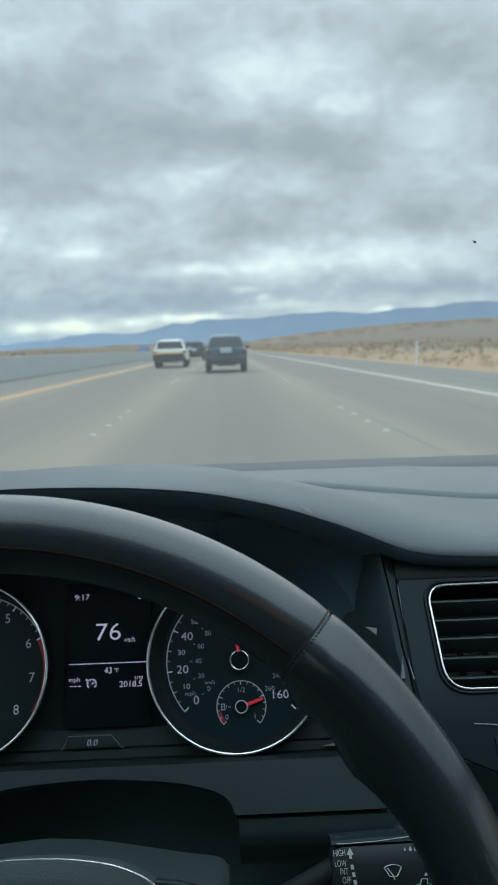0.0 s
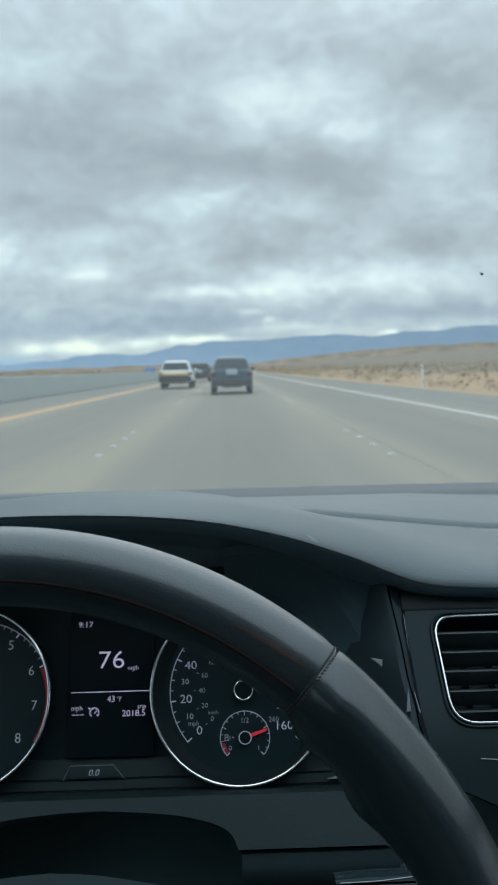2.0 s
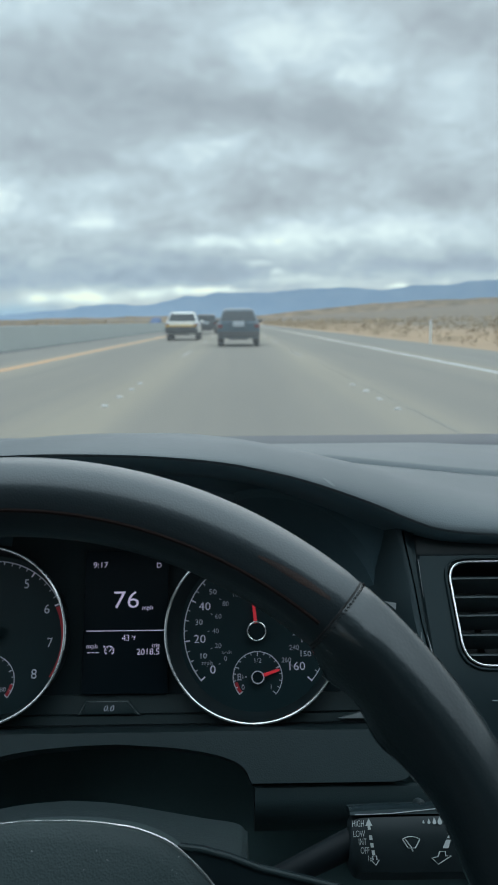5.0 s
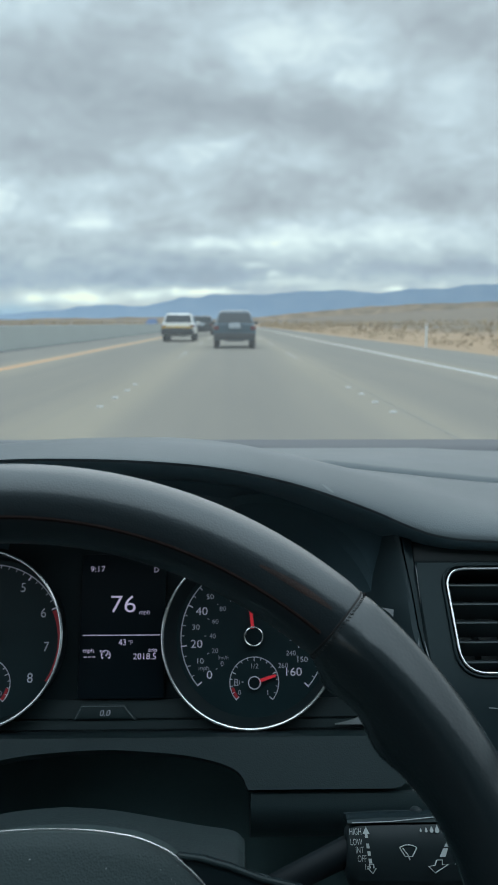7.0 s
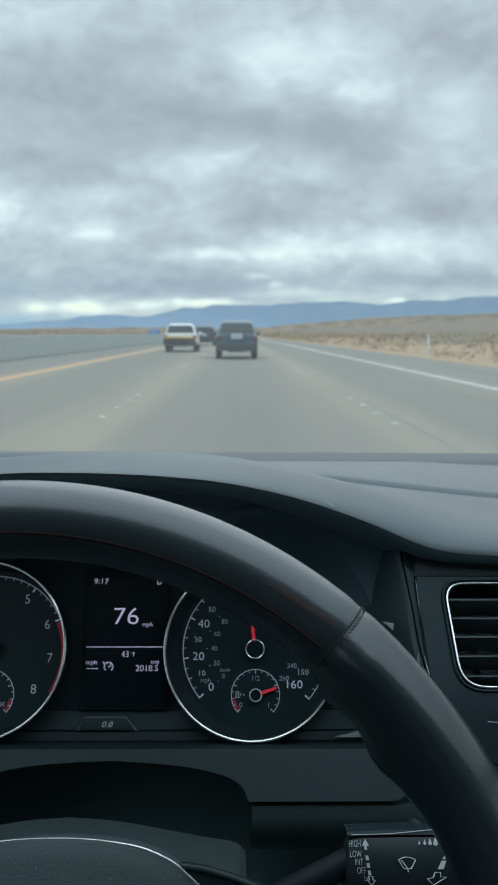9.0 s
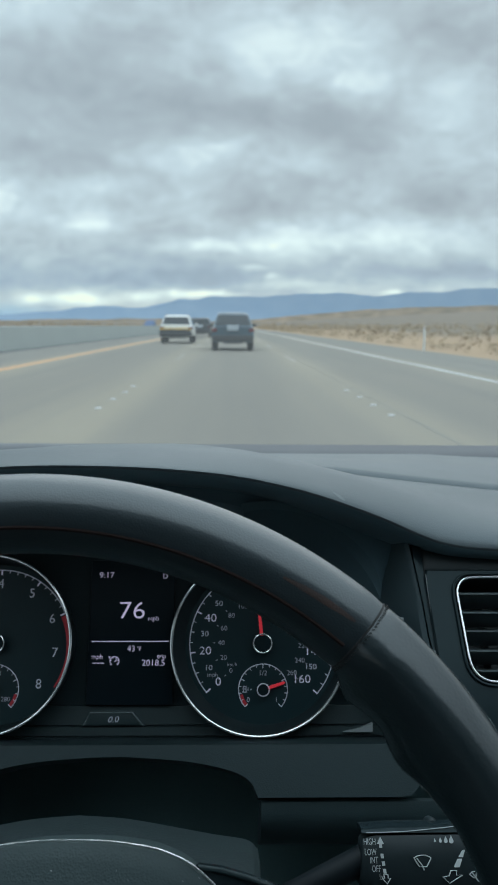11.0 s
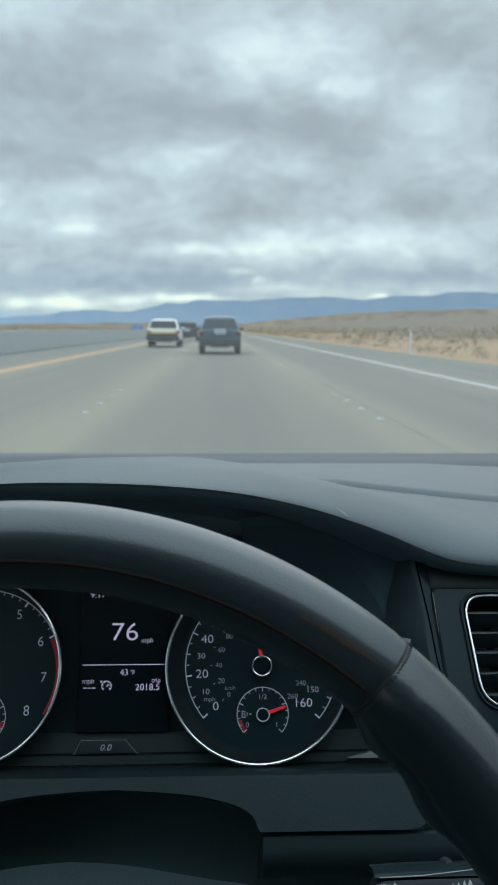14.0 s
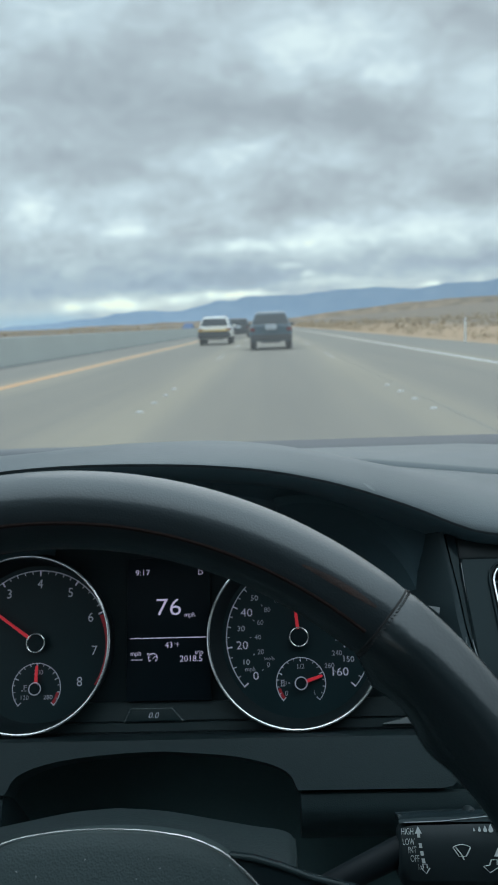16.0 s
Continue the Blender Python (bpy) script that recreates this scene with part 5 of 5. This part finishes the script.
# ---- mountains ----
def range_mesh(name, dist, table, jag, seed, mat, label):
    bm = bm_new()
    cols = []
    for i in range(181):
        s = -0.75 + 1.5 * i / 180
        h = lerp(table, s) * dist
        h += jag * (noise.fractal((s * 26, seed, 0.0), 1.0, 2.1, 5))
        x = s * dist
        col = []
        for j in range(9):
            f = j / 8
            rough = jag * 0.6 * noise.fractal((s * 40, f * 5, seed + 4.0), 1.0, 2.0, 4) * (1 - f)
            col.append(Vector((x, dist - 260 * (1 - f) + rough * 2, G - 10 + (h + 10) * (f ** 1.3) + rough * f)))
        cols.append(col)
    loft(bm, cols, closed=False)
    return tagged(part(name, bm, mat), label, "mountains", kind="structure")


# distance haze is mixed into the base colour of the far range
M_FAR = material("haze_tinted_rock", (0.178, 0.250, 0.340), 1.0, blotch=0.6, blotch_scale=0.011, tint=(0.245, 0.315, 0.395), spec=0.0)
M_NEARHILL = material("brown_far_hills", (0.30, 0.218, 0.150), 1.0, blotch=0.85, blotch_scale=0.022, tint=(0.115, 0.104, 0.080), spec=0.0)
RIDGE = [(-0.75, 0.0), (-0.34, 0.007), (-0.228, 0.018), (-0.155, 0.023), (-0.105, 0.023), (-0.068, 0.032), (-0.024, 0.037), (0.012, 0.0335), (0.054, 0.0395), (0.095, 0.041),
         (0.135, 0.0430), (0.183, 0.0400), (0.226, 0.0450), (0.280, 0.0475), (0.327, 0.050), (0.75, 0.055)]
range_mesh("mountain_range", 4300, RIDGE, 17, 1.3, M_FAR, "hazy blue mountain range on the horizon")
HILLS = [(-0.75, 0.0), (-0.353, -0.002), (-0.308, 0.002), (-0.24, 0.006), (-0.166, 0.007), (-0.092, 0.008), (-0.056, 0.006), (-0.02, 0.005), (0.035, 0.0080), (0.064, 0.0118), (0.152, 0.0200), (0.221, 0.0252), (0.328, 0.0285), (0.75, 0.038)]
range_mesh("brown_hills", 2900, HILLS, 3.0, 7.1, M_NEARHILL, "low brown desert hills before the mountains")

# ---- desert shrubs beside the road ----
M_SHRUB = material("dry_shrub", (0.36, 0.26, 0.14), 0.95, blotch=0.6, blotch_scale=3, tint=(0.24, 0.175, 0.095))
M_GRASS = material("dry_tan_grass", (0.36, 0.27, 0.15), 0.95, blotch=0.5, blotch_scale=4, tint=(0.22, 0.16, 0.09))


def shrub_cloud(name, mat, count, seed, xr, yr, size, label):
    rnd = random.Random(seed)
    verts, faces = [], []
    for _ in range(count):
        u, v = rnd.random(), rnd.random()
        x = xr[0] + (xr[1] - xr[0]) * u ** 1.6
        y = yr[0] + (yr[1] - yr[0]) * v ** 1.3
        z = G - 0.012 + land(x, y)
        s = size * (0.5 + rnd.random()) * (1 + 0.004 * y)
        for _ in range(16):
            a, b = rnd.random() * 6.283, rnd.random()
            r = s * (0.25 + 0.65 * rnd.random())
            px, py, pz = x + r * math.cos(a) * (1 - 0.4 * b), y + r * math.sin(a) * (1 - 0.4 * b), z + s * 0.85 * b
            i = len(verts)
            w = s * 0.26
            for _ in range(3):
                verts.append((px + rnd.uniform(-w, w), py + rnd.uniform(-w, w), pz + rnd.uniform(-w * 0.4, w)))
            faces.append((i, i + 1, i + 2))
    me = bpy.data.meshes.new(name)
    me.from_pydata(verts, [], faces)
    me.materials.append(mat)
    ob = new(name, me)
    return tagged(ob, label, "shrubs", kind="stuff")


shrub_cloud("desert_shrubs", M_SHRUB, 600, 11, (11.5, 190), (22, 420), 0.62, "low dry olive-brown desert shrubs on sandy ground")
shrub_cloud("dry_grass", M_GRASS, 2600, 12, (9.8, 60), (14, 300), 0.26, "tufts of dry tan grass beside the road")
shrub_cloud("desert_shrubs", M_SHRUB, 500, 13, (-120, -26), (60, 500), 0.6, "low dry shrubs beyond the far carriageway")

M_POST = material("white_post_plastic", (0.72, 0.73, 0.71), 0.6, blotch=0.3, blotch_scale=8)
post = thing("delineator_post", pose(8.78, 34.9, G - 0.012), "thin white roadside delineator post with a reflector", "post")
bm = bm_new()
prism(bm, [(-0.05, -0.012), (0.05, -0.012), (0.05, 0.0), (0.0, 0.012), (-0.05, 0.0)], 0.0, 1.1)
part("blade", bm, M_POST, post, smooth=False)
bm = bm_new()
box(bm, -0.038, 0.038, -0.018, -0.0125, 0.92, 1.05)
part("reflector", bm, M_CHROME, post, smooth=False)

# ---- traffic ----
M_TYRE = material("tyre_rubber", (0.018, 0.018, 0.019), 0.85, blotch=0.3, blotch_scale=12)
M_RIM = material("alloy_rim", (0.35, 0.36, 0.37), 0.35, 0.9, blotch=0.2, blotch_scale=20)
M_WINDOW = material("dark_car_glass", (0.022, 0.030, 0.036), 0.10, spec=0.25)
M_WHITEPAINT = material("white_car_paint", (0.78, 0.79, 0.76), 0.3, blotch=0.15, blotch_scale=2, coat=0.5, tint=(0.55, 0.56, 0.54))
M_GREYPAINT = material("dark_grey_car_paint", (0.026, 0.066, 0.098), 0.40, 0.0, blotch=0.2, blotch_scale=2, coat=0.5)
M_BLACKPAINT = material("black_car_paint", (0.040, 0.048, 0.058), 0.35, blotch=0.2, blotch_scale=2, coat=0.5)
M_BLUEPAINT = material("blue_car_paint", (0.05, 0.10, 0.22), 0.6, blotch=0.2, blotch_scale=2, spec=0.3)
M_LAMP = material("red_tail_lens", (0.13, 0.02, 0.024), 0.2, blotch=0.2, blotch_scale=30)
M_PLASTIC = material("dark_bumper_plastic", (0.035, 0.038, 0.042), 0.65, blotch=0.3, blotch_scale=6)
M_PLATE = material("pale_number_plate", (0.50, 0.55, 0.60), 0.5, blotch=0.2, blotch_scale=30)
M_AMBER = material("yellow_reflective_band", (0.72, 0.46, 0.07), 0.5, blotch=0.25, blotch_scale=6)


def suv(place, W, LN, H, paint, label, band=False, roof_rails=False, boxy=0.0):
    """A sport utility car seen from behind: rear at y = 0, the nose towards +y."""
    car = thing("suv_car", place, label, "car", "cars ahead")
    hw = W / 2
    belt = H * 0.60

    def section(y, k, top, roof):
        # half outline from the sill to the roof, mirrored
        half = [(hw * 0.86 * k, 0.36), (hw * 0.97 * k, 0.42), (hw * 1.0 * k, 0.58), (hw * 0.985 * k, belt - 0.10), (hw * 0.955 * k, belt)]
        if roof:
            half += [(hw * (0.80 + boxy * 0.08) * k, top - 0.14), (hw * (0.74 + boxy * 0.08) * k, top - 0.05), (hw * 0.55 * k, top)]
        else:
            half += [(hw * 0.90 * k, top - 0.02), (hw * 0.75 * k, top), (hw * 0.5 * k, top + 0.01)]
        return [Vector((x, y, z)) for x, z in half] + [Vector((-x, y, z)) for x, z in half[::-1]]

    slope = 0.30 - 0.1 * boxy
    bm = bm_new()
    rings = [section(0.0, 0.95, belt + 0.02, False), section(0.05, 0.99, belt + 0.03, False), section(0.10, 1.0, belt + 0.05, False),
             section(slope + 0.10, 1.0, H - 0.06, True), section(slope + 0.30, 1.0, H - 0.01, True), section(LN * 0.36, 1.0, H, True), section(LN * 0.50, 1.0, H - 0.03, True),
             section(LN * 0.66, 1.0, belt + 0.10, False), section(LN * 0.78, 1.0, belt + 0.05, False), section(LN * 0.96, 0.95, belt - 0.08, False), section(LN, 0.88, belt - 0.25, False)]
    loft(bm, rings, True, True)
    body = part("body", bm, paint, car)
    # rear window, set on the sloping tailgate
    zb, zt = belt + 0.10, H - 0.13
    yb, yt = 0.105 + slope * (zb - belt - 0.05) / (H - 0.06 - belt - 0.05), 0.105 + slope * (zt - belt - 0.05) / (H - 0.06 - belt - 0.05)
    bm = bm_new()
    a, b = hw * 0.84, hw * (0.72 + boxy * 0.08)
    vs = [(-a, yb, zb), (a, yb, zb), (b, yt, zt), (-b, yt, zt)]
    lo = [bm.verts.new((x, y - 0.022, z)) for x, y, z in vs]
    hi = [bm.verts.new((x, y + 0.03, z)) for x, y, z in vs]
    bm.faces.new(lo)
    bm.faces.new(hi[::-1])
    for i in range(4):
        bm.faces.new((lo[i], lo[(i + 1) % 4], hi[(i + 1) % 4], hi[i]))
    part("rear_window", bm, M_WINDOW, car, "dark tinted rear window", smooth=False)
    for sgn in (1, -1):
        for y0, y1 in ((slope + 0.42, LN * 0.37 - 0.05), (LN * 0.37 + 0.03, LN * 0.53)):
            bm = bm_new()
            vs = [(hw * 0.955, y0 - 0.04, belt + 0.02), (hw * 0.955, y1 + 0.10, belt + 0.02), (hw * (0.805 + boxy * 0.08), y1 - 0.06, H - 0.16), (hw * (0.805 + boxy * 0.08), y0 + 0.04, H - 0.16)]
            o = [bm.verts.new((sgn * (x + 0.008), y, z)) for x, y, z in vs]
            i2 = [bm.verts.new((sgn * (x - 0.05), y, z)) for x, y, z in vs]
            bm.faces.new(o)
            bm.faces.new(i2[::-1])
            for i in range(4):
                bm.faces.new((o[i], o[(i + 1) % 4], i2[(i + 1) % 4], i2[i]))
            part("side_window", bm, M_WINDOW, car, smooth=False)
        bm = bm_new()
        box(bm, min(sgn * hw * 0.99, sgn * hw * 0.74), max(sgn * hw * 0.99, sgn * hw * 0.74), -0.02, 0.10, belt - 0.19, belt - 0.03, 0.02)
        part("tail_light", bm, M_LAMP, car, "dull red tail light")
        bm = bm_new()
        box(bm, min(sgn * hw * 0.98, sgn * (hw + 0.17)), max(sgn * hw * 0.98, sgn * (hw + 0.17)), LN * 0.60, LN * 0.60 + 0.09, belt + 0.02, belt + 0.17, 0.03)
        part("wing_mirror", bm, M_PLASTIC if not band else paint, car)
        for y in (LN * 0.19, LN * 0.79):
            bm = bm_new()
            prof = [(0.20, -0.11), (0.33, -0.11), (0.355, -0.08), (0.36, 0.0), (0.355, 0.08), (0.33, 0.11), (0.20, 0.11)]
            loft(bm, [[Vector((q, r * math.cos(t), r * math.sin(t))) for t in [2 * math.pi * i / 28 for i in range(28)]] for r, q in prof], True, False)
            w = part("wheel", bm, M_TYRE, car, "black tyre on a grey alloy rim")
            w.location = (sgn * (hw - 0.12), y, 0.36)
            bm = bm_new()
            bmesh.ops.create_cone(bm, segments=24, radius1=0.21, radius2=0.21, depth=0.16, cap_ends=True, matrix=Matrix.Rotation(radians(90), 4, "Y"))
            part("rim", bm, M_RIM, w)
    bm = bm_new()
    box(bm, -hw * 0.97, hw * 0.97, -0.07, 0.12, 0.40, 0.66, 0.04)
    part("rear_bumper", bm, M_PLASTIC, car, "dark plastic bumper")
    bm = bm_new()
    box(bm, -0.45 * hw, 0.45 * hw, 0.30, LN * 0.9, 0.30, 0.40, 0.02)
    part("underbody", bm, M_PLASTIC, car)
    if band:
        bm = bm_new()
        box(bm, -hw * 0.98, hw * 0.90, -0.50, -0.06, 0.42, 0.79, 0.03)
        carrier = part("cargo_carrier", bm, M_PLASTIC, car, "dark hitch cargo carrier")
        bm = bm_new()
        box(bm, -hw * 0.96, hw * 0.88, -0.53, -0.08, 0.795, 0.87, 0.015)
        part("yellow_band", bm, M_AMBER, carrier, "yellow reflective edge")
    else:
        bm = bm_new()
        box(bm, -0.24, 0.24, -0.030, 0.012, 0.86, 1.08, 0.004)
        part("number_plate", bm, M_PLATE, car, "pale blank number plate")
        bm = bm_new()
        box(bm, -0.34, 0.34, -0.012, 0.05, 0.74, 1.04, 0.02)
        part("tailgate_recess", bm, paint, car)
    if roof_rails:
        for sgn in (1, -1):
            bm = bm_new()
            tube(bm, [(sgn * hw * 0.68, slope + 0.35, H - 0.02), (sgn * hw * 0.68, slope + 0.45, H + 0.04), (sgn * hw * 0.68, LN * 0.46, H + 0.05), (sgn * hw * 0.68, LN * 0.50, H - 0.02)], 0.018, 6)
            part("roof_rail", bm, M_PLASTIC, car)
    return car


suv(pose(0.05, 32.8, G, 0, 0, 0.0), 1.82, 4.5, 1.64, M_GREYPAINT, "dark blue-grey sport utility car driving ahead", boxy=-0.6)
suv(pose(-3.22, 45.0, G, 0, 0, 0.0), 1.92, 4.7, 1.66, M_WHITEPAINT, "white sport utility car with a yellow-edged cargo carrier", band=True, roof_rails=True, boxy=-0.25)
suv(pose(-2.75, 68.0, G, 0, 0, 0.0), 1.90, 4.6, 1.74, M_BLACKPAINT, "black sport utility car farther ahead", boxy=0.6)
suv(pose(-15.5, 150.0, G, 0, 0, 180), 1.95, 5.0, 1.9, M_BLUEPAINT, "blue car on the far carriageway behind the barrier", boxy=0.8)
